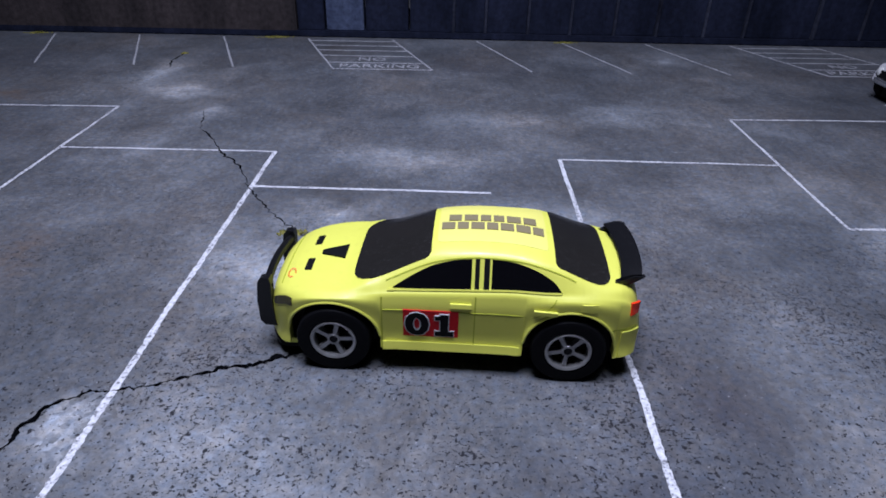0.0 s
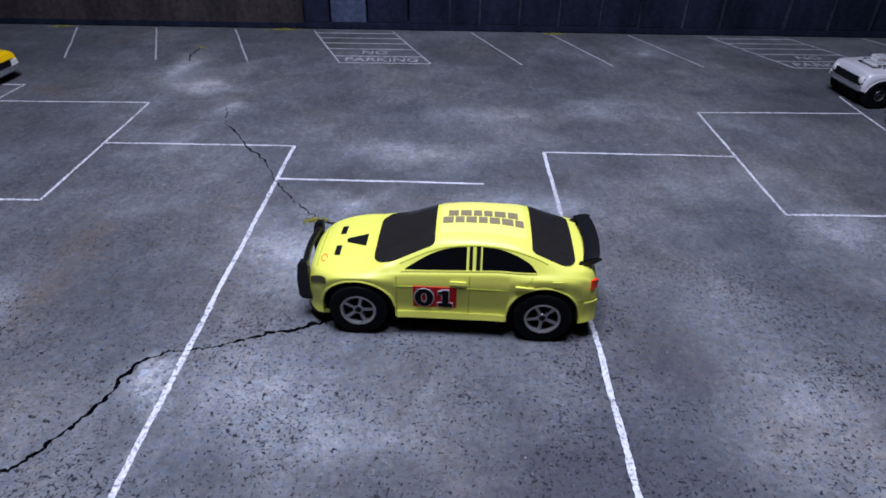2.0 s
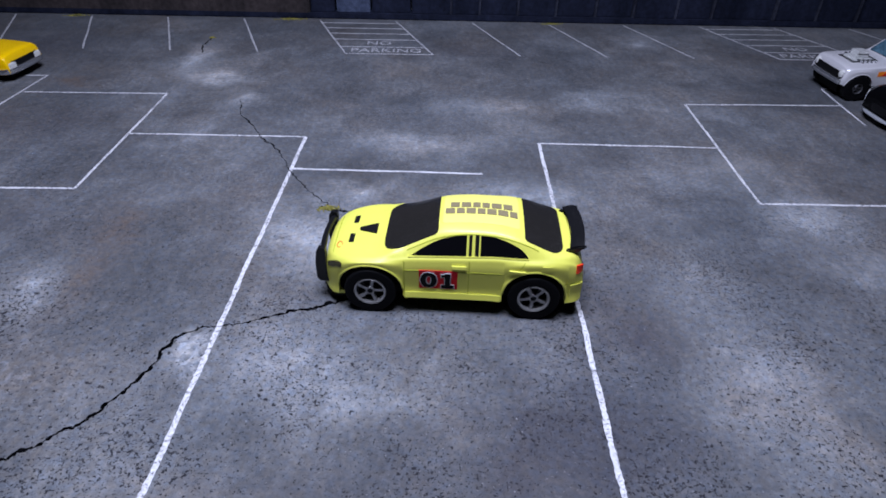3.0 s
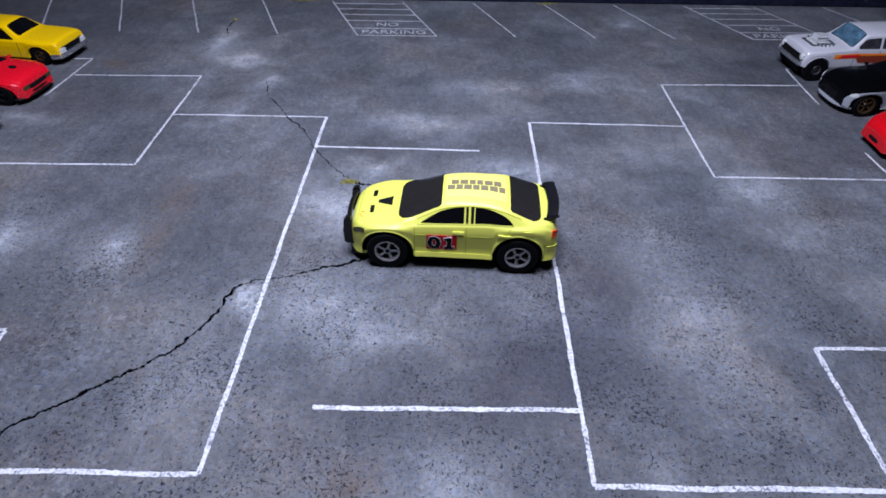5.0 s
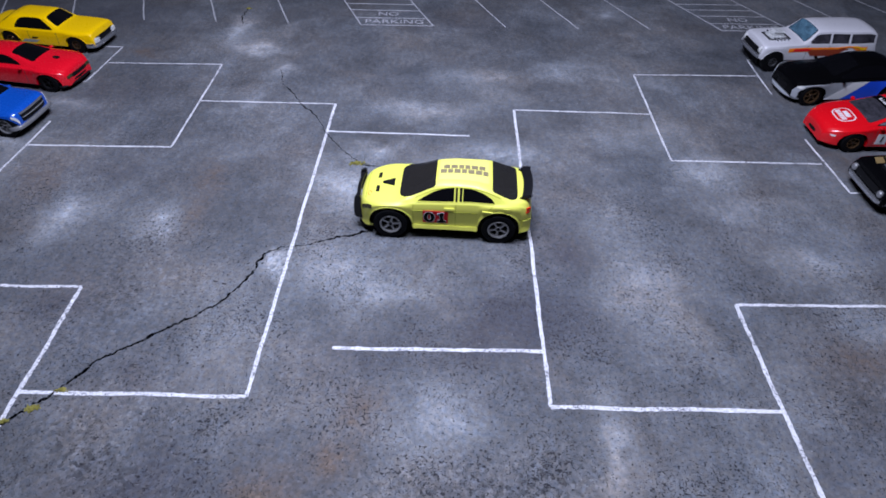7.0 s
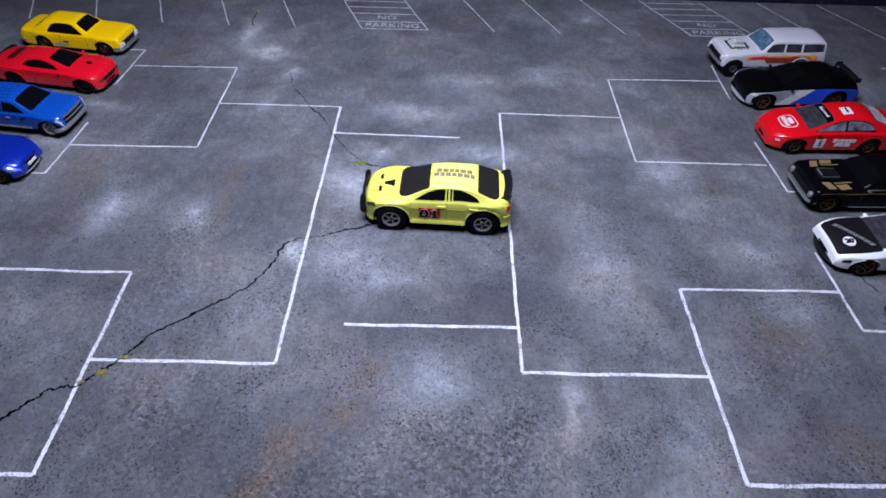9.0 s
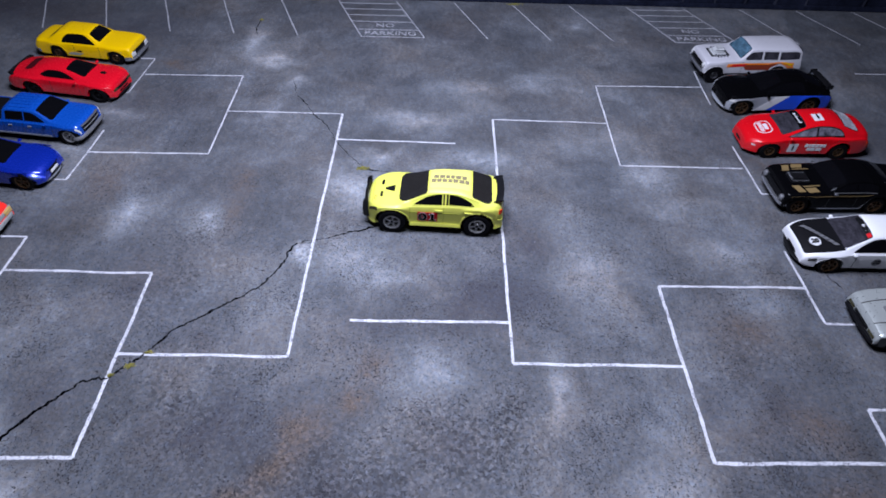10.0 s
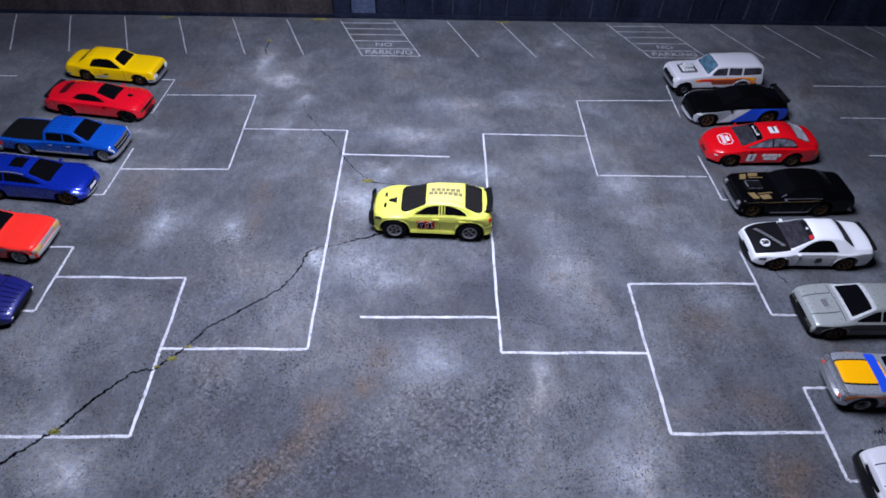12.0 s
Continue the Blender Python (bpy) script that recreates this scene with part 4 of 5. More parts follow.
        # rear bumper corner: a flared step behind the wheel
        part("bumper_corner", patch(lambda a, b: s.flank_at(a, b, side), span(-34.5, -31.2, 8), span(5.4, 11.2, 7), 0.3, 0.5), ACID, car)
        # Shade of the waist and bumper creases, drawn as darker yellow lines.
        part("waist_crease", patch(lambda a, b: s.flank_at(a, b, side), span(-13.5, 12.4, 15), span(13.85, 14.1, 3), 0.03), ACID_SEAM, car)
        part("bumper_crease", patch(lambda a, b: s.flank_at(a, b, side), span(-34.2, -29.4, 8), span(11.5, 11.8, 3), 0.04), ACID_SEAM, car)
        part("rain_gutter", patch(lambda a, b: s.glass(a, 0.25 + b, side), span(-22, 12, 25), span(0, 0.22, 3), 0.04, centre=(0, 0, 15)), ACID_SEAM, car)
        part("rear_door_seam", patch(lambda a, b: s.flank_at(-14.6 - 4.2 * a ** 0.6 + b, 13.8 + 4.4 * a, side), span(0, 1, 9), span(0, 0.22, 3), 0.03), ACID_SEAM, car)
    seams(car, s, (12.6, -4.4), ACID_SEAM)
    part("bonnet_edge", top_panel(s, 31.9, 32.15, -0.92, 0.92, 0.03, n=3), ACID_SEAM, car)
    part("bonnet_scoop", patch(lambda a, b: s.roof(a, b * (0.19 - 0.14 * (a - 21.0) / 4.9) + 0.06), span(21.0, 25.9, 6), span(-1, 1, 5), 0.35), MATT_BLACK, car, "black bonnet scoop")
    badge = bmesh.new()
    for k in range(12):
        a = math.pi * 1.6 * k / 11 - 0.4
        q = s.roof(30.6 + 0.7 * math.sin(a), 0.62 + 0.11 * math.cos(a))
        bmesh.ops.create_icosphere(badge, subdivisions=1, radius=0.22 * MM, matrix=Matrix.Translation(q * MM))
    part("bonnet_mark", badge, ORANGE, car, "small orange bonnet mark")
    # roof print: a yellow panel with two rows of grey-brown bars
    part("roof_print", top_panel(s, 3.0, -17.2, -0.9, 0.66, 0.05), ROOF_YELLOW, car, "yellow printed roof panel")
    print_bars(car, lambda a, b: s.roof(-7.1 - a, 0.0 - b * 0.1), [([2.4, 2.6, 2.0, 2.0, 2.7, 2.4], 0.5), ([2.5, 2.1, 2.5, 2.1, 2.5, 2.7, 2.0], 0.45)], 2.5, PRINT_GREY)
    # door numbers on a red printed panel
    for side in (1, -1):
        part("door_print", patch(lambda a, b: s.flank_at(a, b, side), span(-1.5, 8.7, 9), span(7.7, 14.2, 7), 0.07), PRINT_RED, car, "red printed door panel")
        way = 1 if side > 0 else -1
        for size, ink, bold, proud in ((5.0, PRINT_WHITE, 0.42, 0.34), (5.0, JET, 0.26, 0.40)):
            ob = flank_text(car, s, "0", 3.6 + 2.5 * way, 10.9, size, ink, side, bold, proud)
            ob.matrix_basis = ob.matrix_basis @ Matrix.Diagonal((1.25, 1, 1, 1))
            at, grow = 3.6 - 2.5 * way, bold - 0.26
            for name, lo, hi, z0, z1 in (("number_stem", -0.75, 0.75, 8.4, 13.5), ("number_foot", -1.7, 1.7, 8.4, 9.5), ("number_flag", 0.0, 1.7, 12.2, 13.1)):
                ends = sorted((at + way * (lo - grow), at + way * (hi + grow)))
                part(name, patch(lambda a, b: s.flank_at(a, b, side), span(*ends, 4), span(z0 - grow, z1 + grow, 5), proud - 0.22 + 0.01 * len(name), 0.05), ink, car)
    # wing on two stands, push bar at the nose
    part("spoiler", wing(-33.0, 21.3, 10.0, 3.7, 1.5, sweep=-1.0), BLACK, car, "black rear spoiler")
    for side in (1, -1):
        rows = [[(-29.4 - k * 0.85 + a, side * (9.4 + 0.1 * k) + b, 18.6 + 0.68 * k) for a, b in ((-1.6, -0.5), (-1.6, 0.5), (2.2 - 0.5 * k, 0.5), (2.2 - 0.5 * k, -0.5))] for k in range(5)]
        part("spoiler_stand", skin(rows, closed_ring=True), BLACK, car)
    part("push_bar", tube([(34.6, -9.2, 14.8), (35.2, -7.4, 15.0), (35.8, 0, 15.1), (35.2, 7.4, 15.0), (34.6, 9.2, 14.8)], 0.85), BLACK, car, "black plastic push bar")
    for side in (1, -1):
        rows = [[(u0, side * 9.0 - 0.9, z), (u0, side * 9.0 + 0.9, z), (u1, side * 9.0 + 0.7, z), (u1, side * 9.0 - 0.7, z)] for u0, u1, z in ((33.6, 36.2, 5.8), (34.0, 37.0, 6.8), (34.2, 37.1, 11.4), (34.0, 36.6, 15.6), (34.2, 35.9, 16.7))]
        part("push_bar_plate", skin(rows, closed_ring=True), BLACK, car)
    part("front_lip", bar_across(33.9, 4.0, 11.8, 1.2, 2.2, 3.6), ACID, car)
    part("chin_guard", bar_across(34.6, 2.6, 11.0, 1.6, 3.4, 3.2), MATT_BLACK, car, "black chin guard under the nose")
    part("grille", bar_across(34.4, 8.6, 8.0, 2.6, 1.0, 1.0), MATT_BLACK, car)
    wheels(car, s, RIM, 5, 4.9, 0.62, outset=0.9)
    return car


def yellow_coupe(x, y, heading):
    car = car_thing("sunny yellow toy coupe with dark windows and chrome bumper", x, y, heading)
    s = Shell(34, -34, (22.5, -18.5), 5.2, 12.6,
              top=[(-34, 11), (-33.6, 13.4), (-31, 14.2), (-23.5, 14.8), (-17.0, 19.2), (-13, 20.0), (2, 20.0), (5.2, 19.4), (12.0, 14.2), (15, 13.9), (31, 13.3), (33.4, 12.6), (34, 9)],
              belt=[(-34, 10), (-32, 12.8), (-14, 12.6), (14, 12.4), (31, 12.0), (33.2, 11.4), (34, 8)], sill=3.6, shoulder=0.8, tumble=0.42, crisp=0, crown=0.25, arch=(1.3, 0.9), plan=[(-34, 0.92), (-32, 0.97), (-22, 1.0), (24, 1.0), (32, 0.98), (34, 0.94)])
    part("body", s.body(), SUN_YELLOW, car, "sunny yellow enamel")
    part("base", s.pan(), MATT_BLACK, car)
    glaze(car, s, (11.8, 5.2), (-22.8, -17.6), [], GLASS, screen_f=0.84)
    for side in (1, -1):
        pane(car, s, span(-13.5, 9.6, 25), [(-13.5, 13.4), (9.6, 13.2)], [(-13.5, 14.6), (-11.5, 17.8), (-8, 18.9), (2.0, 18.9), (9.6, 13.5)], side, GLASS)
    for side in (1, -1):
        part("side_print", flank_panel(s, -12, -3, 0.14, 0.36, side, 0.06, 3), GREY_SILVER, car, "worn grey side print")
        part("side_print", flank_panel(s, -5, -1.5, 0.42, 0.56, side, 0.06, 1), MATT_BLACK, car)
        part("head_lamp", block([(33.2, 34.6, side * 8.6 - 2.4, side * 8.6 + 2.4, 6.4, 9.4)], 0.5), LAMP_CLEAR, car)
    seams(car, s, (11.5, -6))
    part("grille", bar_across(33.9, 8.0, 10.6, 3.6, 1.0, 0.8), MATT_BLACK, car)
    part("front_bumper", bar_across(34.6, 5.6, 13.0, 2.6, 2.0, 1.4, 3.0), CHROME, car, "chrome bumper")
    part("rear_bumper", bar_across(-34.4, 6.2, 12.6, 2.2, 1.6, 1.0, 2.4), CHROME, car)
    wheels(car, s, BRONZE, 5, 4.0, 0.5)
    return car


def red_muscle(x, y, heading):
    car = car_thing("glossy red toy muscle coupe with black rear spoiler", x, y, heading)
    s = Shell(35, -35, (25, -18.5), 5.2, 13.6,
              top=[(-35, 11), (-34, 14.4), (-30, 15.4), (-25, 15.8), (-11, 19.6), (-5, 20.0), (5, 19.6), (15.5, 15.8), (18, 15.2), (30, 13.8), (34, 12.0), (35, 9)],
              belt=[(-35, 10), (-31, 14.0), (-18, 14.4), (-4, 13.6), (14, 13.6), (30, 12.6), (34, 10.8), (35, 8.0)], sill=3.6, bottom=[(-35, 6.0), (-32, 4.6), (-28, 4.2), (28, 4.0), (35, 3.4)], shoulder=2.2, tumble=0.55, flare=0.9)
    part("body", s.body(), RED, car, "glossy red enamel")
    part("base", s.pan(), MATT_BLACK, car)
    glaze(car, s, (16.6, 4.2), None, [], GLASS, screen_f=0.82, top=0.8)
    for side in (1, -1):
        pane(car, s, span(-11.5, 10.6, 27), [(-11.5, 15.6), (-8, 14.7), (10.6, 14.5)], [(-11.5, 16.0), (-9, 17.9), (-4.5, 18.6), (1.5, 18.4), (6.5, 16.8), (10.6, 14.7)], side, GLASS)
    part("rear_window", top_panel(s, -23.6, -17.5, -0.74, 0.6, 0.12, soft0=1.5, soft1=1.5), GLASS_RED, car, "dark red rear window")
    part("bonnet_scoop", patch(lambda a, b: s.roof(24.4 + 1.8 * a * math.cos(b), 0.0 + 0.13 * a * math.sin(b)), span(0.05, 1, 4), span(0, 2 * math.pi, 17), 0.4), MATT_BLACK, car, "dark oval bonnet scoop")
    part("spoiler", wing(-31.6, 15.2, 11.4, 2.6, 1.0), BLACK, car, "black rear spoiler")
    for side in (1, -1):
        part("spoiler_stand", block([(-32.6, -29.6, side * 10.8 - 0.6, side * 10.8 + 0.6, 13.4, 15.4)], 0.3), BLACK, car)
        part("head_lamp", block([(34.2, 35.2, side * 7.8 - 2.2, side * 7.8 + 2.2, 7.4, 9.4)], 0.4), LAMP_SMOKE, car)
    part("front_lip", bar_across(34.6, 3.6, 12.6, 1.2, 2.6, 3.2), BLACK, car)
    part("grille", bar_across(35.0, 8.2, 10.8, 2.2, 0.8, 1.6), MATT_BLACK, car)
    part("lower_grille", bar_across(34.9, 5.4, 9.0, 1.2, 0.8, 1.4), MATT_BLACK, car)
    seams(car, s, (13.5, -5))
    mirrors(car, s, 12, RED)
    wheels(car, s, MATT_BLACK, 5, 4.6, 0.66)
    return car


def pickup(x, y, heading):
    car = car_thing("bright blue toy pickup with black load cover", x, y, heading, "toy truck")
    s = Shell(35.5, -41, (28, -25), 5.8, 13.0,
              top=[(-41, 12), (-40.6, 14.4), (-39, 14.6), (-10.4, 14.6), (-9.7, 22.4), (-7, 23.4), (7, 23.4), (11, 22.6), (18.6, 17.2), (21.5, 16.6), (33, 15.6), (35, 14.4), (35.5, 11)],
              belt=[(-41, 11.4), (-40, 14.0), (-13, 14.0), (-8, 15.0), (17, 15.0), (33, 14.4), (35, 13.2), (35.5, 10)], sill=5.2, bottom=[(-41, 6.4), (-36, 5.6), (34, 5.4), (35.5, 6)], shoulder=1.0, tumble=0.3, crown=0.4,
              plan=[(-41, 0.97), (-36, 1.0), (30, 1.0), (34, 0.95), (35.5, 0.84)], crisp=0, arch=1.3)
    part("body", s.body(), TRUCK_BLUE, car, "bright blue enamel")
    part("base", s.pan(), MATT_BLACK, car)
    part("load_cover", top_panel(s, -39.4, -11.3, -0.93, 0.93, 0.25), MATT_BLACK, car, "black load bed cover")
    glaze(car, s, (19.6, 10.4), None, [], GLASS, screen_f=0.88, top=1.2)
    for side in (1, -1):
        pane(car, s, span(-7.6, 3.0, 15), [(-7.6, 16.2), (3.0, 16.2)], [(-7.6, 20.8), (-6.6, 21.6), (3.0, 21.6)], side, GLASS)
        pane(car, s, span(3.7, 15.6, 17), [(3.7, 16.2), (15.6, 16.0)], [(3.7, 21.6), (8.6, 21.4), (15.6, 16.4)], side, GLASS)
    for k in range(6):
        f = -0.75 + 0.3 * k
        part("roof_rib", top_panel(s, -8, 6.6, f - 0.06, f + 0.06, 0.35), TRUCK_BLUE, car)
    for side in (1, -1):
        part("sill_trim", flank_panel(s, -17.5, 17.5, 0.0, 0.13, side, 0.3, n=11), PALE_SILVER, car, "silver lower trim")
        part("tail_lamp", flank_panel(s, -41, -38.6, 0.4, 0.85, side, 0.2), LAMP_RED, car)
        part("head_lamp", flank_panel(s, 33.0, 35.4, 0.45, 0.9, side, 0.2), LAMP_CLEAR, car)
        for u in (-5.5, 6.2):
            p = s.flank_at(u, 12.6, side)
            part("door_handle", block([(u - 1.2, u + 1.2, p.y - 0.4, p.y + 0.4, 12.2, 13.0)], 0.2), PALE_SILVER, car)
    part("grille", bar_across(35.7, 11.2, 8.6, 5.2, 1.2, 0.6), MATT_BLACK, car)
    part("grille_frame", bar_across(36.0, 13.8, 9.0, 0.7, 1.2, 0.7), CHROME, car)
    part("grille_bar", bar_across(36.2, 11.2, 8.4, 0.4, 1.2, 0.7), GREY_RIM, car)
    part("front_bumper", bar_across(36.1, 6.8, 14.4, 2.2, 2.2, 1.6, 2.0), GREY_RIM, car, "dull grey bumper")
    part("rear_bumper", bar_across(-41.4, 6.6, 14.2, 2.6, 1.6, 0.4, 1.4), GREY_RIM, car)
    seams(car, s, (19.2, 2.2, -9.6))
    mirrors(car, s, 15.8, TRUCK_BLUE)
    wheels(car, s, GREY_RIM, 6, 5.0, 0.64)
    return car


def estate(x, y, heading):
    car = car_thing("royal blue toy estate car with dark sunroof", x, y, heading)
    s = Shell(36, -35, (25.2, -18.5), 5.6, 13.2,
              top=[(-35, 13), (-34.4, 16), (-32, 18.2), (-27, 20.8), (-20, 21.4), (-4, 21.4), (3, 20.4), (16, 15.0), (19, 14.4), (30, 12.6), (35, 10.2), (36, 8)],
              belt=[(-35, 12), (-33, 14.6), (-10, 14.6), (15, 13.6), (30, 11.4), (36, 7.2)], sill=3.8, shoulder=1.6, tumble=0.45)
    part("body", s.body(), WAGON_BLUE, car, "royal blue metallic")
    part("base", s.pan(), MATT_BLACK, car)
    glaze(car, s, (16.8, 4.6), (-33.4, -28.4), [], GLASS, screen_f=0.84)
    for side in (1, -1):
        pane(car, s, span(-26.5, -10.4, 19), [(-26.5, 15.9), (-10.4, 15.5)], [(-26.5, 16.6), (-24.5, 18.4), (-19, 19.6), (-10.4, 19.7)], side, GLASS)
        pane(car, s, span(-9.4, 12.2, 23), [(-9.4, 15.4), (12.2, 14.6)], [(-9.4, 19.7), (-1, 19.2), (5, 17.6), (12.2, 14.8)], side, GLASS)
        part("waist_line", patch(lambda a, b: s.flank_at(a, b, side), span(-32, 30, 41), span(12.3, 12.6, 3), 0.18), WAGON_BLUE, car)
    part("sunroof", top_panel(s, -8, 0.2, -0.55, 0.55, 0.12), GLASS, car, "dark sunroof")
    for side in (1, -1):
        part("roof_rail", patch(lambda a, b: s.glass(a, b, side), span(-26, 2, 15), span(-0.1, 0.4, 3), 0.25, centre=(0, 0, 15)), PALE_SILVER, car)
        part("head_lamp", patch(lambda a, b: s.flank_at(a, min(b, s.belt_line(a) - 0.2), side), span(30, 35, 6), span(8, 10.6, 4), 0.16), LAMP_BLUE, car, "pale blue headlamp")
    part("grille", bar_across(35.7, 7.4, 6.4, 3.6, 1.0, 0.9), MATT_BLACK, car)
    part("number_plate", block([(36.0, 36.6, -3.4, 3.4, 6.2, 7.8)], 0.2), PRINT_WHITE, car, "pale blank number plate")
    part("lower_grille", bar_across(35.7, 5.0, 10.4, 1.6, 1.2, 3.2), MATT_BLACK, car)
    part("front_lip", bar_across(35.4, 3.4, 10.6, 0.7, 1.8, 4.0), PALE_SILVER, car, "silver chin spoiler")
    seams(car, s, (13.6, -2, -15))
    mirrors(car, s, 12, WAGON_BLUE)
    wheels(car, s, BRONZE, 5, 4.4, 0.7)
    return car


def boxy_coupe(x, y, heading, label, body, trim, lamps, wheel_material):
    """A square-cut seventies coupe with a full-width bumper."""
    car = car_thing(label, x, y, heading)
    s = Shell(35, -35, (25, -18.5), 5.5, 14.0,
              top=[(-35, 11), (-34.4, 13.4), (-24, 14.2), (-15, 19.0), (-10, 19.8), (0, 19.6), (4, 18.6), (12, 14.0), (15, 13.4), (33, 12.2), (34.8, 11.4), (35, 9)],
              belt=[(-35, 10.4), (-33, 12.8), (-10, 13.0), (14, 12.6), (33, 11.4), (35, 8)], sill=3.8, shoulder=1.0, tumble=0.42, crown=0.5, plan=[(-35, 0.92), (-30, 0.98), (-20, 1), (26, 1), (33, 0.96), (35, 0.9)], crisp=0)
    part("body", s.body(), body, car)
    part("base", s.pan(), MATT_BLACK, car)
    glaze(car, s, (12.6, 3.4), (-22.6, -15.0), [(-12, -1.2), (-0.4, 9.4)], GLASS, screen_f=0.9)
    for side in (1, -1):
        part("side_stripe", flank_panel(s, -33, 32, 0.6, 0.84, side, 0.08, n=31), trim, car, "grey side stripe")
        part("head_lamp", block([(34.4, 35.5, side * 9.4 - 3.0, side * 9.4 + 3.0, 7.6, 10.4)], 0.4), lamps, car)
    part("grille", bar_across(34.9, 9.2, 13.0, 2.4, 0.8, 0.8), GREY_SILVER, car, "silver grille")
    part("front_bumper", bar_across(35.3, 6.2, 13.7, 2.2, 1.4, 1.0, 2.6), GREY_SILVER, car, "silver bumper")
    part("rear_bumper", bar_across(-35.8, 6.0, 13.8, 2.4, 1.8, 0.8, 2.4), PALE_SILVER, car)
    seams(car, s, (10.5, -7))
    mirrors(car, s, 8.6, CHROME)
    wheels(car, s, wheel_material, 5, 4.4, 0.72)
    return car


def wedge_blue(x, y, heading):
    car = car_thing("dark blue metallic toy sports car with pleated nose", x, y, heading)
    s = Shell(35, -34, (21.5, -21.5), 5.4, 14.2,
              top=[(-34, 11), (-33, 13.6), (-24, 14.4), (-14, 17.6), (-8, 18.2), (0, 18.0), (12, 13.6), (15, 12.8), (30, 9.8), (34.4, 8.6), (35, 7.4)],
              belt=[(-34, 10), (-30, 12.6), (0, 12.2), (14, 11.6), (30, 8.8), (35, 6.4)], sill=3.4, shoulder=1.4, tumble=0.5, plan=[(-34, 0.9), (-28, 1), (24, 1), (32, 0.95), (35, 0.84)])
    part("body", s.body(), DARK_BLUE, car, "dark blue metallic")
    part("base", s.pan(), MATT_BLACK, car)
    glaze(car, s, (13, 1.5), (-23, -12), [(-11, 9)], GLASS, screen_f=0.88)
    for side in (1, -1):
        part("lamp_cover", top_panel(s, 26.4, 31.6, 0.62 * side - 0.2, 0.62 * side + 0.2, 0.3), DARK_BLUE, car)
        part("marker_lamp", block([(34.2, 35.3, side * 9.0 - 2.0, side * 9.0 + 2.0, 5.2, 6.4)], 0.3), LAMP_CLEAR, car)
    for k in range(7):
        f = -0.78 + 0.26 * k
        part("nose_pleat", top_panel(s, 24.6, 34.0, f - 0.075, f + 0.075, 0.55, soft0=0.4, soft1=0.4), DARK_BLUE, car, "raised nose pleat")
    for u in (15.5, 23.4):
        part("bonnet_groove", top_panel(s, u, u + 0.5, -0.92, 0.92, 0.05, n=3), MATT_BLACK, car)
    part("bonnet_crease", top_panel(s, 16.4, 23.2, -0.05, 0.05, 0.45), DARK_BLUE, car)
    part("front_bumper", bar_across(35.0, 5.6, 12.6, 2.2, 2.0, 1.8, 2.0), MATT_BLACK, car)
    seams(car, s, (10.5, -8))
    wheels(car, s, SILVER, 5, 4.4, 0.68)
    return car


def gasser_wagon(x, y, heading):
    car = car_thing("white toy station wagon with bonnet engine and flame print", x, y, heading)
    s = Shell(34, -36, (25.5, -19.5), 5.8, 13.4,
              top=[(-36, 14), (-35.6, 21), (-34, 23.2), (-30, 24.0), (-4, 24.2), (2.4, 23.8), (8, 17.6), (9.5, 16.9), (31, 15.9), (33.8, 15.2), (34, 12)],
              belt=[(-36, 13), (-35, 16.4), (8, 16.2), (32, 14.8), (34, 11)], sill=6.6, bottom=[(-36, 8), (-33, 7), (33, 7.4), (34, 8)], shoulder=0.6, tumble=0.25, crown=0.3, plan=[(-36, 0.97), (-30, 1), (28, 1), (33, 0.98), (34, 0.95)], crisp=0, arch=1.2)
    part("body", s.body(), DIMMED_WHITE, car, "white enamel")
    part("base", s.pan(), MATT_BLACK, car)
    # No opening: the bay's shade is a dark panel on the bonnet.
    part("engine_bay", top_panel(s, 14.5, 27.5, -0.48, 0.48, 0.1, soft0=0.3, soft1=0.3), GREY_DARK, car, "flat dark panel for an engine bay's shade")
    glaze(car, s, (8.8, 2.0), (-35.4, -34.4), [(-33, -18.5), (-17, -7.0), (-5.6, 5.6)], GLASS, GLASS_PAINTED_HAZE, screen_f=0.88, top=1.2)
    part("windshield_tint", top_panel(s, 8.6, 2.2, -0.84, 0.84, 0.2), GLASS_BLUE, car, "pale blue windshield")
    for side in (1, -1):
        part("flame_print", flank_panel(s, -30, 18, 0.58, 0.86, side, 0.08, n=25), ORANGE, car, "orange flame print")
        part("flame_print", flank_panel(s, -18, 4, 0.3, 0.74, side, 0.14, 3, n=13), BROWN, car, "brown-red flame print")
        part("flame_print", flank_panel(s, -32, -22, 0.3, 0.56, side, 0.1, 2), ORANGE, car)
        part("flame_print", flank_panel(s, 6, 16, 0.62, 0.8, side, 0.15, -2), PRINT_RED, car)
        part("flame_print", flank_panel(s, -28, -20, 0.66, 0.8, side, 0.15, -2), SUN_YELLOW, car)
        part("head_lamp", lathe([(0.01, 0.7), (1.2, 0.6), (1.9, 0.1), (1.9, -0.8), (0.01, -0.8)], 16), LAMP_CLEAR, car).matrix_basis = pose(0.0338, side * 0.0098, 0.0122, 0, 0, -90)
    part("engine_block", block([(16, 26, -4.6, 4.6, 15.6, 17.4), (17.5, 24.5, -2.6, 2.6, 17.2, 19.4), (18, 24, -3.2, 3.2, 19.2, 20.4)], 0.5), BRIGHT_SILVER, car, "chrome engine through the bonnet")
    for side in (1, -1):
        for k in range(4):
            part("exhaust_pipe", tube([(17.5 + 2.2 * k, side * 4.0, 17.0), (17.2 + 2.2 * k, side * 6.2, 17.4), (16.4 + 2.2 * k, side * 7.4, 16.2)], 0.5, 6), CHROME, car)
    part("grille", bar_across(34.2, 11.6, 11.6, 3.4, 0.8, 0.6), MATT_BLACK, car)
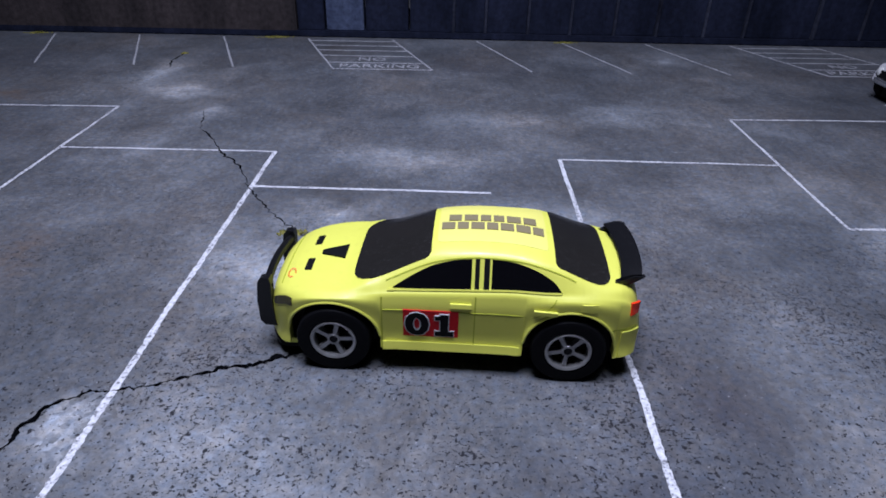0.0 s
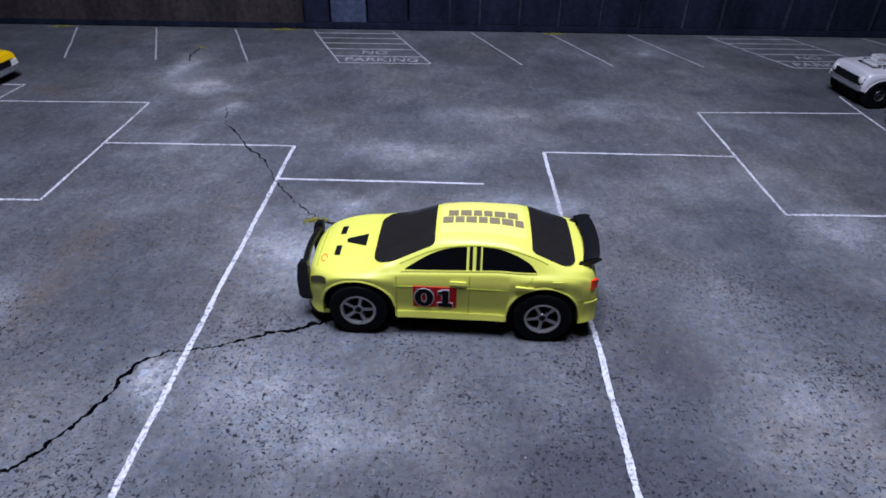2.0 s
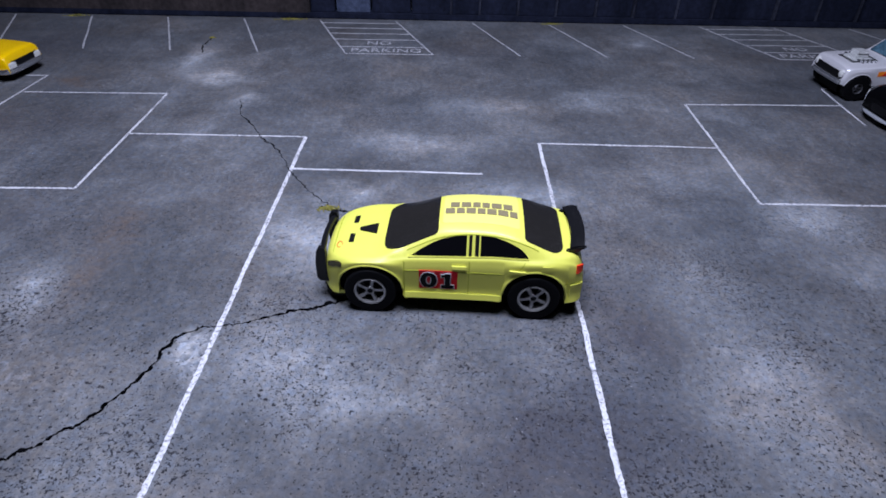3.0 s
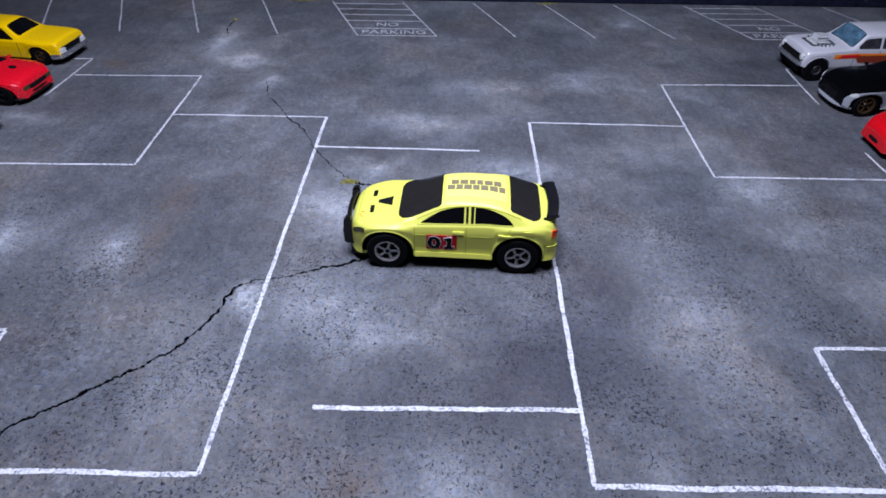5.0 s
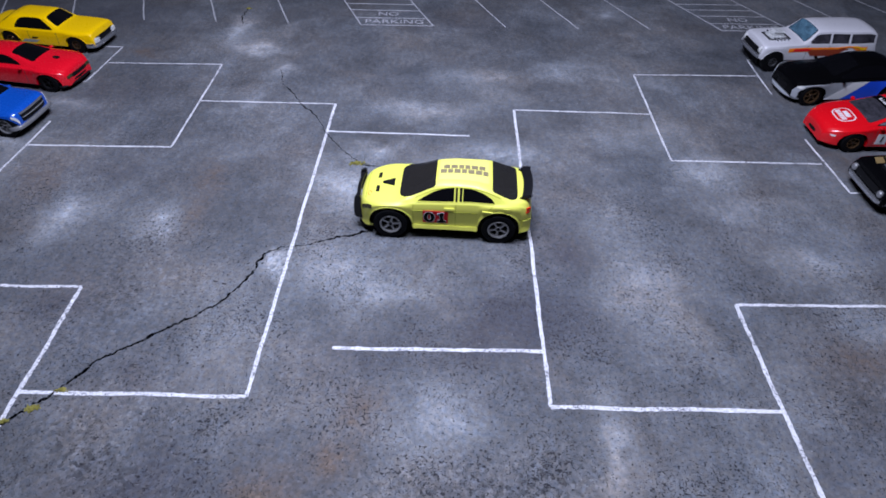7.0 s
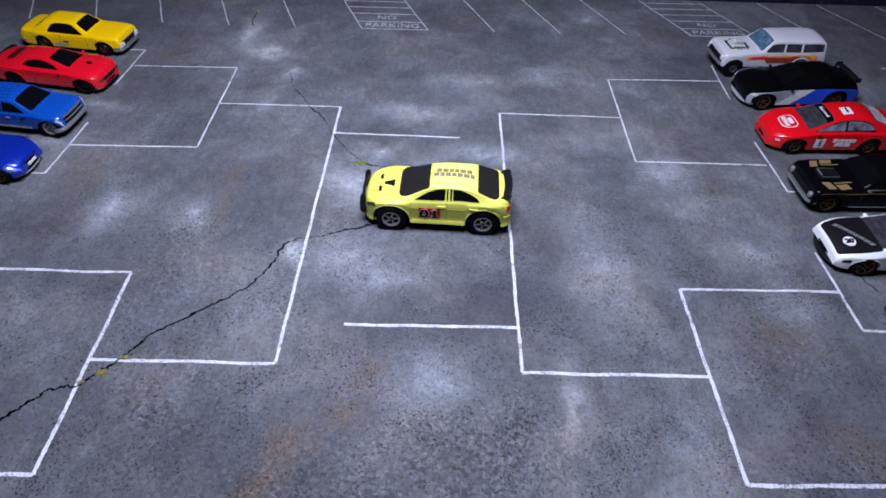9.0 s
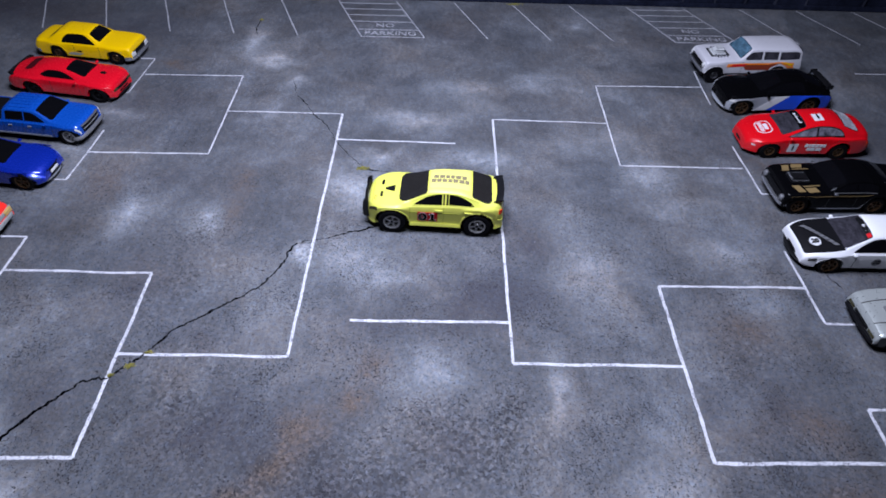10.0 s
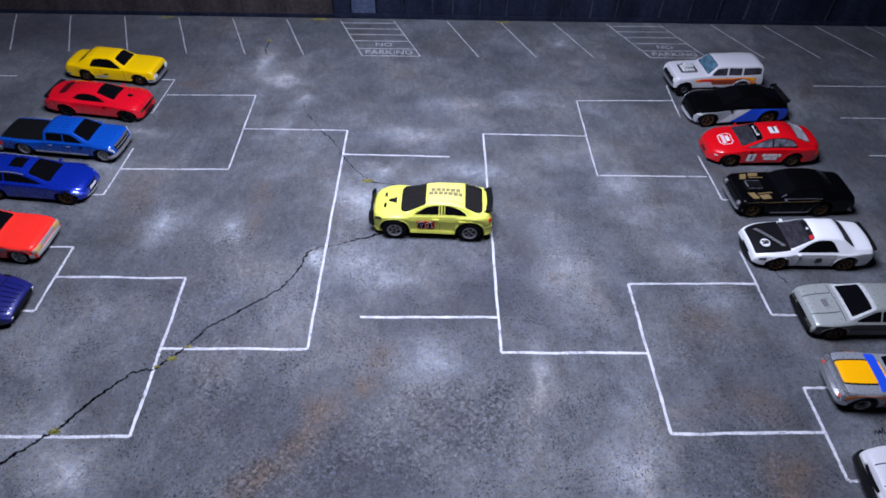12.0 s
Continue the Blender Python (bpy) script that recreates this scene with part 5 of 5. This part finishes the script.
    part("front_bumper", bar_across(34.8, 8.8, 12.8, 2.2, 1.6, 1.0, 2.0), CHROME, car)
    part("rear_bumper", bar_across(-36.4, 8.6, 12.6, 2.2, 1.6, 0.6, 2.0), CHROME, car)
    seams(car, s, (7, -6.3, -17.8))
    wheels(car, s, DARK_RIM, 5, 4.4, 0.4, outset=0.4, front_wheel=6.2)
    return car


def track_coupe(x, y, heading):
    car = car_thing("black, silver and blue toy track coupe with rear wing", x, y, heading)
    s = Shell(36, -36, (26, -20), 5.9, 14.8,
              top=[(-36, 11), (-35, 14.8), (-28, 16.8), (-16, 21.4), (-9, 22.2), (1, 21.6), (14, 15.8), (17, 15.2), (31, 13.8), (35, 12.0), (36, 9)],
              belt=[(-36, 10), (-32, 14.0), (-14, 14.6), (14, 13.8), (30, 12.8), (35, 11.0), (36, 8)], sill=3.6, shoulder=1.9, tumble=0.55, flare=1.2)
    part("body", s.body(), JET, car, "black enamel")
    part("base", s.pan(), MATT_BLACK, car)
    glaze(car, s, (15.4, 1.8), (-26.4, -14.4), [(-15, 11)], GLASS, screen_f=0.9, top=0.6)
    for side in (1, -1):
        part("silver_print", patch(lambda a, h: s.flank(35.9 + a * (18.6 - 13.6 * h - 35.9), h, side), span(0, 1, 31), span(0.02, 0.98, 7), 0.07), SILVER_PRINT, car, "silver front flank")
        part("blue_print", patch(lambda a, h: s.flank(-34.4 + a * (9.3 - 13.6 * h + 34.4), h, side), span(0, 1, 41), span(0.02, 0.97, 7), 0.09), PRINT_BLUE, car, "blue printed flank")
        part("white_print", patch(lambda a, h: s.flank(9.3 + 9.3 * a - 13.6 * h, h, side), span(0, 1, 8), span(0.02, 0.97, 7), 0.12), PRINT_WHITE, car, "white diagonal stripe")
        part("head_lamp", patch(lambda a, b: s.flank_at(a, min(b, s.belt_line(a) - 0.2), side), span(31.5, 34.6, 6), span(9.8, 11.4, 4), 0.16), LAMP_CLEAR, car)
        part("wing_stand", block([(-32.6, -29.6, side * 6.0 - 0.4, side * 6.0 + 0.4, 13.6, 17.6)], 0.2), BLACK, car)
        part("wing_end_plate", block([(-34.4, -29.6, side * 10.6 - 0.4, side * 10.6 + 0.4, 15.8, 18.8)], 0.3), BLACK, car)
    part("wing", wing(-32.0, 17.6, 10.6, 4.2, 1.2), BLACK, car, "black rear wing")
    part("front_lip", bar_across(36.0, 3.6, 12.4, 1.0, 3.0, 4.0), SILVER_PRINT, car)
    part("grille", bar_across(36.0, 7.0, 6.0, 3.2, 1.0, 0.9), MATT_BLACK, car)
    seams(car, s, (12, -8))
    mirrors(car, s, 11, JET)
    wheels(car, s, BRONZE, 5, 4.8, 0.72)
    return car


def race_saloon(x, y, heading):
    car = car_thing("red toy racing saloon with white number squares", x, y, heading)
    s = Shell(38, -36.5, (24, -18.5), 5.4, 15.0,
              top=[(-36.5, 10.5), (-36, 15.2), (-33, 16.8), (-27, 17.2), (-18, 20.8), (-11, 21.8), (-2, 21.0), (4, 20), (17, 14.8), (20, 14.4), (32, 12.2), (37, 9.8), (38, 7.4)],
              belt=[(-36.5, 9.6), (-34, 14.4), (-14, 14.8), (16, 13.6), (31, 11.4), (36.8, 9.0), (38, 6.6)], sill=3.4, shoulder=1.7, tumble=0.48, bottom=[(-36.5, 5.6), (-33, 4.2), (36, 3.0), (38, 3.0)],
              plan=[(-36.5, 0.84), (-33, 0.94), (-26, 1), (24, 1), (33, 0.9), (38, 0.6)])
    part("body", s.body(), RACE_RED, car, "racing red enamel")
    part("base", s.pan(), MATT_BLACK, car)
    glaze(car, s, (18.4, 4.6), (-27.6, -17.6), [], GLASS_PAINTED_HAZE, GLASS_GREY, screen_f=0.88)
    for side in (1, -1):
        pane(car, s, span(-17.5, -2.6, 19), [(-17.5, 16.2), (-2.6, 15.4)], [(-17.5, 16.8), (-16, 18.4), (-11, 19.8), (-2.6, 19.7)], side, GLASS_GREY)
        pane(car, s, span(-1.4, 14.0, 19), [(-1.4, 15.3), (14.0, 14.5)], [(-1.4, 19.6), (3, 18.6), (14.0, 14.8)], side, GLASS_GREY)
        pane(car, s, span(-18.6, 15, 29), [(-18.6, 15.2), (15, 14.2)], [(-18.6, 15.5), (-16.6, 18.9), (-11, 20.4), (-2.0, 20.2), (3, 19.2), (15, 14.5)], side, BLACK, "window_surround", 0.04)
    part("rear_glass_haze", top_panel(s, -27.2, -18.2, -0.84, 0.84, 0.2), GLASS_PALE, car, "rear window with pale painted haze")
    part("screen_banner", top_panel(s, 5.0, 8.4, -0.86, 0.86, 0.2), JET, car, "black windshield banner")
    print_bars(car, lambda a, b: s.roof(6.7 + b, a * 0.085), [([1.5, 1.5, 1.5, 1.5, 1.5, 1.5], 0.5)], 1.6, PRINT_WHITE)
    part("roof_square", top_panel(s, -6.6, -1.0, -0.12, 0.56, 0.1, soft0=0.1, soft1=0.1), PRINT_WHITE, car, "white roof number square")
    roof_text(car, s, "1", -3.8, 0.22, 4.2, JET, 180)
    part("bonnet_print", top_panel(s, 22, 30.6, -0.34, 0.62, 0.08, soft0=3, soft1=3), PRINT_WHITE, car, "white bonnet print")
    part("bonnet_print", top_panel(s, 22.5, 30.1, -0.30, 0.58, 0.14, soft0=2.7, soft1=2.7), RACE_RED, car)
    print_bars(car, lambda a, b: s.roof(26.3 + b, 0.14 + a * 0.075), [([1.5, 0.8, 1.5, 1.5, 1.2, 1.2], 0.4), ([6], 0.4)], 2.2, PRINT_WHITE)
    for side in (1, -1):
        part("door_square", flank_panel(s, 8.2, 13.6, 0.16, 0.72, side, 0.1), PRINT_WHITE, car, "white door number square")
        flank_text(car, s, "1", 10.9, 7.8, 2.8, JET, side, 0.2)
        print_bars(car, lambda a, b: s.flank_at(-2.5 - a * side, 8.6 + b, side), [([2.0, 0.9, 2.0, 2.0, 1.6, 1.6], 0.5), ([5, 3], 0.6)], 2.0, PRINT_WHITE)
        # The pale patch paints the small glint on each headlamp.
        part("head_lamp", patch(lambda a, b: s.flank_at(a, min(b, s.belt_line(a) - 0.2), side), span(33.0, 35.0, 6), span(7.8, 8.5, 4), 0.12), LAMP_CLEAR, car)
        part("tail_lamp", flank_panel(s, -36.3, -33.6, 0.55, 0.95, side, 0.15), LAMP_RED, car)
    part("grille", bar_across(37.8, 5.4, 5.6, 1.8, 0.8, 0.8), MATT_BLACK, car)
    seams(car, s, (14.5, -1.6, -15))
    mirrors(car, s, 13.4, RACE_RED)
    wheels(car, s, BRONZE, 5, 4.4, 0.56)
    return car


def black_muscle(x, y, heading):
    car = car_thing("glossy black toy muscle car with gold bonnet stripes", x, y, heading)
    s = Shell(34.2, -39, (25, -18.5), 5.6, 14.4,
              top=[(-39, 11), (-38.6, 14.0), (-28, 15.4), (-20, 18.8), (-12, 20.6), (-4, 20.6), (1, 19.8), (9, 15.2), (12, 14.6), (32, 13.4), (33.9, 12.6), (34.2, 10)],
              belt=[(-39, 10.4), (-37, 13.6), (-10, 14.2), (10, 13.8), (32, 12.6), (34.5, 9)], sill=3.8, shoulder=0.8, tumble=0.45, crown=0.3, plan=[(-39, 0.95), (-32, 1), (26, 1), (33, 0.98), (34.5, 0.95)], crisp=0)
    part("body", s.body(), JET, car, "glossy black enamel")
    part("base", s.pan(), MATT_BLACK, car)
    glaze(car, s, (10, 1.4), (-26.5, -20), [(-16, -5), (-4, 7)], GLASS, screen_f=0.88)
    for side in (1, -1):
        for u0, u1, f0, f1 in ((24.6, 28.6, 0.50, 0.90), (17.5, 23.4, 0.68, 0.96), (14.0, 23.0, 0.55, 0.61)):
            part("gold_stripe", patch(lambda a, b: s.roof(a - 5.0 * (b - 0.5), b * side), span(u0, u1, 7), span(f0, f1, 5), 0.1), GOLD, car, "gold bonnet stripe")
        part("window_trim", patch(lambda a, b: s.glass(a, s.cabin_height(a) - 0.3 + b, side), span(-16, 8, 17), span(0, 0.25, 3), 0.1, centre=(0, 0, 15)), GREY_RIM, car)
        part("chrome_line", flank_panel(s, -13.5, 13.5, 0.0, 0.05, side, 0.3, n=9), CHROME, car)
        part("gold_line", flank_panel(s, -14, 31, 0.86, 0.9, side, 0.08, n=25), GOLD, car)
        part("head_lamp", lathe([(0.01, 0.6), (1.2, 0.5), (1.7, 0.0), (1.7, -0.8), (0.01, -0.8)], 16), GREY_RIM, car).matrix_basis = pose(0.0346, side * 0.0106, 0.0094, 0, 0, -90)
        part("exhaust_tip", tube([(-32, side * 11, 4.0), (-38, side * 12, 4.2), (-40, side * 12.4, 4.2)], 0.9), CHROME, car)
    for side in (1, -1):
        part("windshield_trim", patch(lambda a, b: s.roof(a, b * side), span(6.6, 9.4, 6), span(0.92, 0.97, 3), 0.2), CHROME, car, "bright windshield trim")
    part("intake", block([(17, 28, -4.2, 4.2, 13.2, 15.0), (20, 27, -3.2, 3.2, 14.8, 15.8)], 0.5), BLACK, car, "black bonnet intake")
    part("intake_trim", block([(18, 27.4, -3.9, -3.4, 14.8, 15.3)], 0.15), CHROME, car)
    part("intake_trim", block([(18, 27.4, 3.4, 3.9, 14.8, 15.3)], 0.15), CHROME, car)
    part("intake_mouth", block([(26.6, 27.6, -2.8, 2.8, 14.9, 15.7)], 0.3), CHROME, car)
    part("grille", bar_across(34.4, 9.4, 8.6, 3.0, 0.8, 0.5), MATT_BLACK, car)
    part("front_bumper", bar_across(35.2, 6.2, 13.8, 1.8, 1.6, 1.0, 2.0), CHROME, car)
    part("rear_bumper", bar_across(-39.4, 6.4, 13.6, 2.2, 1.6, 0.8, 2.0), CHROME, car)
    seams(car, s, (9.5, -6))
    mirrors(car, s, 7.4, CHROME)
    wheels(car, s, BRONZE, 5, 4.6, 0.66)
    return car


def white_drift(x, y, heading):
    car = car_thing("white toy coupe with black bonnet and number roundel", x, y, heading)
    s = Shell(36.5, -32, (23, -16.6), 5.4, 14.2,
              top=[(-32, 10), (-31.6, 14.4), (-29, 15.2), (-18.6, 15.8), (-12, 20.2), (-9, 20.8), (1.5, 20.8), (5, 20.2), (17.4, 14.3), (20, 13.8), (31, 11.8), (35.4, 9.8), (36.5, 7.6)],
              belt=[(-32, 9.4), (-30.4, 13.2), (-22, 13.4), (-10, 12.6), (15, 12.4), (30, 10.8), (35, 9.0), (36.5, 6.8)], sill=3.4, shoulder=1.0, tumble=0.5, crown=0.4, crisp=0, round_top=2.0, plan=[(-32, 0.86), (-30, 0.95), (-22, 1), (24, 1), (32, 0.97), (36.5, 0.84)])
    part("body", s.body(), WHITE, car, "white enamel")
    part("base", s.pan(), MATT_BLACK, car)
    part("bonnet", top_panel(s, 17.4, 35.5, -0.98, 0.98, 0.1, 0.0, soft0=0.3, soft1=1.2), MATT_BLACK, car, "matt black bonnet")
    glaze(car, s, (17.8, 5.0), (-18.4, -12.0), [], GLASS_PAINTED_HAZE, screen_f=0.92)
    for side in (1, -1):
        pane(car, s, span(-9.6, 13.6, 27), [(-9.6, 13.6), (13.6, 13.2)], [(-9.6, 13.9), (-5.2, 19.3), (2, 19.3), (6, 18.2), (13.6, 13.5)], side, GLASS)
    part("screen_banner", top_panel(s, 5.2, 7.6, -0.7, 0.9, 0.2), BLACK, car)
    part("banner_print", top_panel(s, 5.5, 7.3, 0.6, 0.86, 0.28, soft0=0.1, soft1=0.1), PRINT_RED, car, "red banner print")
    print_bars(car, lambda a, b: s.roof(6.4 + b, 0.1 + a * 0.085), [([1.2, 1.0, 1.2, 1.2, 1.0], 0.4)], 1.2, PRINT_WHITE)
    print_bars(car, lambda a, b: s.roof(25.6 - 0.5 * a + b, 0.0 + a * 0.062), [([2.4, 2.0, 2.4, 2.3, 2.1, 2.4, 2.2, 2.4], 0.5)], 2.0, GREY_RIM)
    part("roundel", patch(lambda a, b: s.roof(29.2 + 2.5 * a * math.cos(b), 0.36 + 0.25 * a * math.sin(b)), span(0.04, 1, 4), span(0, 2 * math.pi, 25), 0.22), PRINT_WHITE, car, "white bonnet roundel")
    roof_text(car, s, "20", 29.2, 0.36, 2.6, JET, 180, 0.42)
    for side in (1, -1):
        part("door_mark", patch(lambda a, b: s.flank_at(0.4 + 2.4 * a * math.cos(b), 8.0 + 2.4 * a * math.sin(b), side), span(0.04, 1, 4), span(0, 2 * math.pi, 21), 0.08), GREY_RIM, car, "grey circular door mark")
        flank_text(car, s, "20", 0.4, 8.0, 2.6, JET, side)
        part("marker_lamp", flank_panel(s, 30.5, 34, 0.62, 0.84, side, 0.1), MATT_BLACK, car)
    part("spoiler", wing(-31.4, 15.0, 11.6, 2.2, 0.9, sweep=-1.0), BLACK, car, "black rear spoiler")
    for side in (1, -1):
        part("spoiler_stand", block([(-31.8, -29.8, side * 10 - 0.5, side * 10 + 0.5, 13, 15.6)], 0.2), BLACK, car)
    part("front_lip", bar_across(36.4, 3.0, 12.2, 1.2, 3.0, 4.4), BLACK, car)
    part("grille", bar_across(36.4, 5.4, 7.0, 1.4, 0.8, 0.8), MATT_BLACK, car)
    seams(car, s, (11.5, -8.5))
    mirrors(car, s, 13.2, WHITE)
    wheels(car, s, BRONZE, 6, 4.6, 0.74, outset=0.5)
    return car


def silver_wedge(x, y, heading):
    car = car_thing("brushed silver toy wedge sports car with dark windows", x, y, heading)
    s = Shell(36, -35, (24.2, -19), 5.4, 14.6,
              top=[(-35, 10.5), (-34.6, 13.4), (-30, 15.0), (-12, 18.4), (-5, 19.2), (3, 19.2), (6.6, 18.6), (17.2, 13.9), (19.8, 13.2), (33, 11.2), (35.6, 10.2), (36, 8)],
              belt=[(-35, 9.8), (-33, 12.6), (0, 12.4), (18, 12.2), (33, 10.5), (35.4, 9.6), (36, 7)], sill=3.6, shoulder=1.0, tumble=0.6, crown=0.3, plan=[(-35, 0.94), (-30, 1), (28, 1), (34, 0.96), (36, 0.9)], crisp=0)
    part("body", s.body(), GREY_SILVER, car, "brushed silver")
    part("base", s.pan(), MATT_BLACK, car)
    part("windshield_frame", top_panel(s, 18.4, 5.4, -0.99, 0.99, 0.12), BRIGHT_SILVER, car, "bright silver windshield frame")
    glaze(car, s, None, (-26, -12), [(-8, 2.0), (3.0, 15.0)], GLASS, screen_f=0.9)
    part("windshield", top_panel(s, 17.0, 7.4, -0.86, 0.86, 0.22), GLASS, car)
    part("bonnet_vent", top_panel(s, 24.6, 27.6, -0.22, 0.22, 0.2), GREY_RIM, car)
    part("bonnet_ridge", top_panel(s, 23.2, 27, -0.28, -0.2, 0.35), GREY_SILVER, car)
    part("bonnet_ridge", top_panel(s, 23.2, 27, 0.2, 0.28, 0.35), GREY_SILVER, car)
    for f in (-0.5, 0.5):
        part("bonnet_crease", top_panel(s, 21, 35, f - 0.012, f + 0.012, 0.06), SEAM_LINE, car)
    part("bonnet_edge", top_panel(s, 20.2, 20.5, -0.96, 0.96, 0.06, n=3), SEAM_LINE, car)
    for side in (1, -1):
        # Silver flank painted dark grey, as it would mirror dark surroundings.
        part("side_moulding", flank_panel(s, -33.4, 34.8, 0.03, 0.97, side, 0.08, n=75), GREY_DARK, car, "silver side darkened by painted grey shade")
        part("rubbing_strip", flank_panel(s, -11.8, 17.0, 0.56, 0.62, side, 0.12, n=9), MATT_BLACK, car)
        part("head_lamp", block([(35.4, 36.3, side * 9.0 - 2.6, side * 9.0 + 2.6, 6.2, 7.8)], 0.3), LAMP_SMOKE, car)
    part("grille", bar_across(36.0, 7.0, 6.0, 1.8, 0.8, 0.3), MATT_BLACK, car)
    part("front_bumper", bar_across(36.4, 4.8, 13.6, 2.4, 2.2, 0.9, 2.0), MATT_BLACK, car, "black bumper")
    seams(car, s, (15, -6))
    wheels(car, s, BRONZE, 5, 4.8, 0.66, outset=0.4)
    return car


def striped_classic(x, y, heading):
    car = car_thing("silver toy classic with yellow bonnet and blue band", x, y, heading)
    s = Shell(34.5, -36, (23, -20), 5.4, 12.4,
              top=[(-36, 12), (-35.6, 14.8), (-26, 15.8), (-16, 20.0), (-10, 20.7), (-1, 20.6), (3, 19.6), (10, 15.8), (13, 15.3), (32, 14.5), (34.2, 14.0), (34.5, 11)],
              belt=[(-36, 11), (-34, 14.4), (12, 14.3), (32, 13.7), (34.5, 10.4)], sill=3.8, shoulder=0.9, tumble=0.42, crown=0.3, plan=[(-36, 0.96), (-30, 1), (28, 1), (33, 0.99), (34.5, 0.96)], crisp=0)
    part("body", s.body(), PALE_SILVER, car, "pale silver enamel")
    part("base", s.pan(), MATT_BLACK, car)
    part("bonnet_border", top_panel(s, 12.6, 33.6, -0.66, 0.66, 0.08, soft1=0.3), BLACK, car, "black bonnet border")
    part("bonnet_print", top_panel(s, 12.6, 33.5, -0.58, 0.58, 0.16, soft1=0.3), AMBER_YELLOW, car, "yellow bonnet print")
    part("blue_band", top_panel(s, 13.4, 18.0, -0.98, 0.98, 0.24), PRINT_BLUE, car, "blue bonnet band")
    glaze(car, s, (10.6, 3.4), (-24.6, -17), [(-14, -3), (-2, 7.6)], GLASS, screen_f=0.88)
    for side in (1, -1):
        part("side_print", flank_panel(s, -34, 33, 0.56, 0.86, side, 0.08, n=31), ORANGE, car, "orange side stripe")
        part("lower_print", flank_panel(s, -13.5, 13.5, 0.04, 0.6, side, 0.08, n=11), BROWN, car, "dark red lower side")
        part("head_lamp", block([(33.8, 35.0, side * 9.4 - 1.4, side * 9.4 + 1.6, 8.2, 9.8)], 0.5), LAMP_RED, car, "red corner lamp")
        part("lamp_bezel", block([(33.4, 35.2, side * 9.6 - 2.2, side * 9.6 + 2.0, 10.2, 12.6)], 0.6), CHROME, car)
    part("grille", bar_across(34.6, 9.4, 8.2, 2.6, 0.8, 0.4), CHROME, car)
    part("bumper_blade", bar_across(35.6, 8.6, 12.0, 0.9, 1.4, 1.0, 2.0), CHROME, car)
    part("bonnet_lip", bar_across(34.2, 13.6, 11.2, 0.7, 1.0, 0.5, 0.6), CHROME, car)
    part("front_bumper", bar_across(35.4, 6.6, 12.6, 2.6, 2.0, 0.8, 2.4), CHROME, car, "chrome bumper")
    part("rear_bumper", bar_across(-36.4, 6.4, 12.2, 2.4, 1.6, 0.8, 2.2), CHROME, car)
    seams(car, s, (9.5, -6))
    wheels(car, s, PRINT_WHITE, 0, 4.4, 0.66)
    return car


def white_hatch(x, y, heading):
    car = car_thing("white toy car with a broad black front bumper", x, y, heading)
    s = Shell(34, -34, (21, -21), 5.5, 14.0,
              top=[(-34, 12), (-33.4, 16), (-28, 20), (-22, 21.2), (-4, 21.2), (1, 20.4), (12, 15.0), (15, 14.4), (31, 12.8), (33.6, 11.6), (34, 9)],
              belt=[(-34, 11), (-32, 14.2), (14, 13.8), (31, 12), (34, 8)], sill=4.0, shoulder=1.4, tumble=0.42, plan=[(-34, 0.92), (-28, 1), (26, 1), (32, 0.95), (34, 0.86)])
    part("body", s.body(), DIMMED_WHITE, car, "white enamel")
    for f in (-0.45, 0.45):
        part("bonnet_crease", top_panel(s, 16.5, 32.5, f - 0.01, f + 0.01, 0.04), SEAM_LINE, car)
    part("base", s.pan(), MATT_BLACK, car)
    glaze(car, s, (12.6, 2.2), (-32, -26), [(-22, -6), (-5, 9.4)], GLASS, screen_f=0.88)
    for side in (1, -1):
        part("head_lamp", block([(33.2, 34.4, side * 8.6 - 2.6, side * 8.6 + 2.6, 8.6, 10.6)], 0.4), LAMP_CLEAR, car)
    part("grille", bar_across(34.0, 9.4, 6.2, 2.0, 0.8, 0.4), MATT_BLACK, car)
    part("front_bumper", bar_across(35.0, 6.2, 14.0, 4.0, 3.0, 1.6, 2.4), BLACK, car, "black bumper")
    seams(car, s, (10.5, -5.5))
    mirrors(car, s, 9, WHITE)
    wheels(car, s, SILVER, 5, 4.4, 0.66)
    return car


rally_saloon(0.0056, 0.1086, 178.8)
squash(yellow_coupe(-0.237, 0.2620, -6), 0.95)
squash(red_muscle(-0.2325, 0.2170, -7), 0.9)
squash(pickup(-0.2345, 0.1712, -5.3), 0.83)
squash(estate(-0.239, 0.1293, -4), 0.93)
boxy_coupe(-0.2435, 0.0815, -4, "coral-red toy coupe with grey stripe and silver bumper", CORAL, GREY_RIM, LAMP_AMBER, SILVER)
wedge_blue(-0.238, 0.036, -2)
gasser_wagon(0.219, 0.274, 186)
track_coupe(0.2265, 0.2355, 187)
race_saloon(0.2285, 0.188, 182.5)
black_muscle(0.2275, 0.1375, 183.5)
white_drift(0.2255, 0.0925, 181.5)
silver_wedge(0.2388, 0.0445, 182)
striped_classic(0.234, -0.0008, 179)
white_hatch(0.2295, -0.051, 179)

# a scribbled mark in black ink on the ground
for k, (a, b) in enumerate([(0, 1.6), (1.9, 1.2), (3.4, 1.4)]):
    part("ink_mark", ribbon([(214 + a, -24.5), (214.6 + a + b * 0.5, -22.4 + 0.4 * k), (214.4 + a + b, -24.3)], 0.45, 0.08, 0.2, 0.4, 300 + k), CRACK, ground, "black ink scribble", smooth=0)
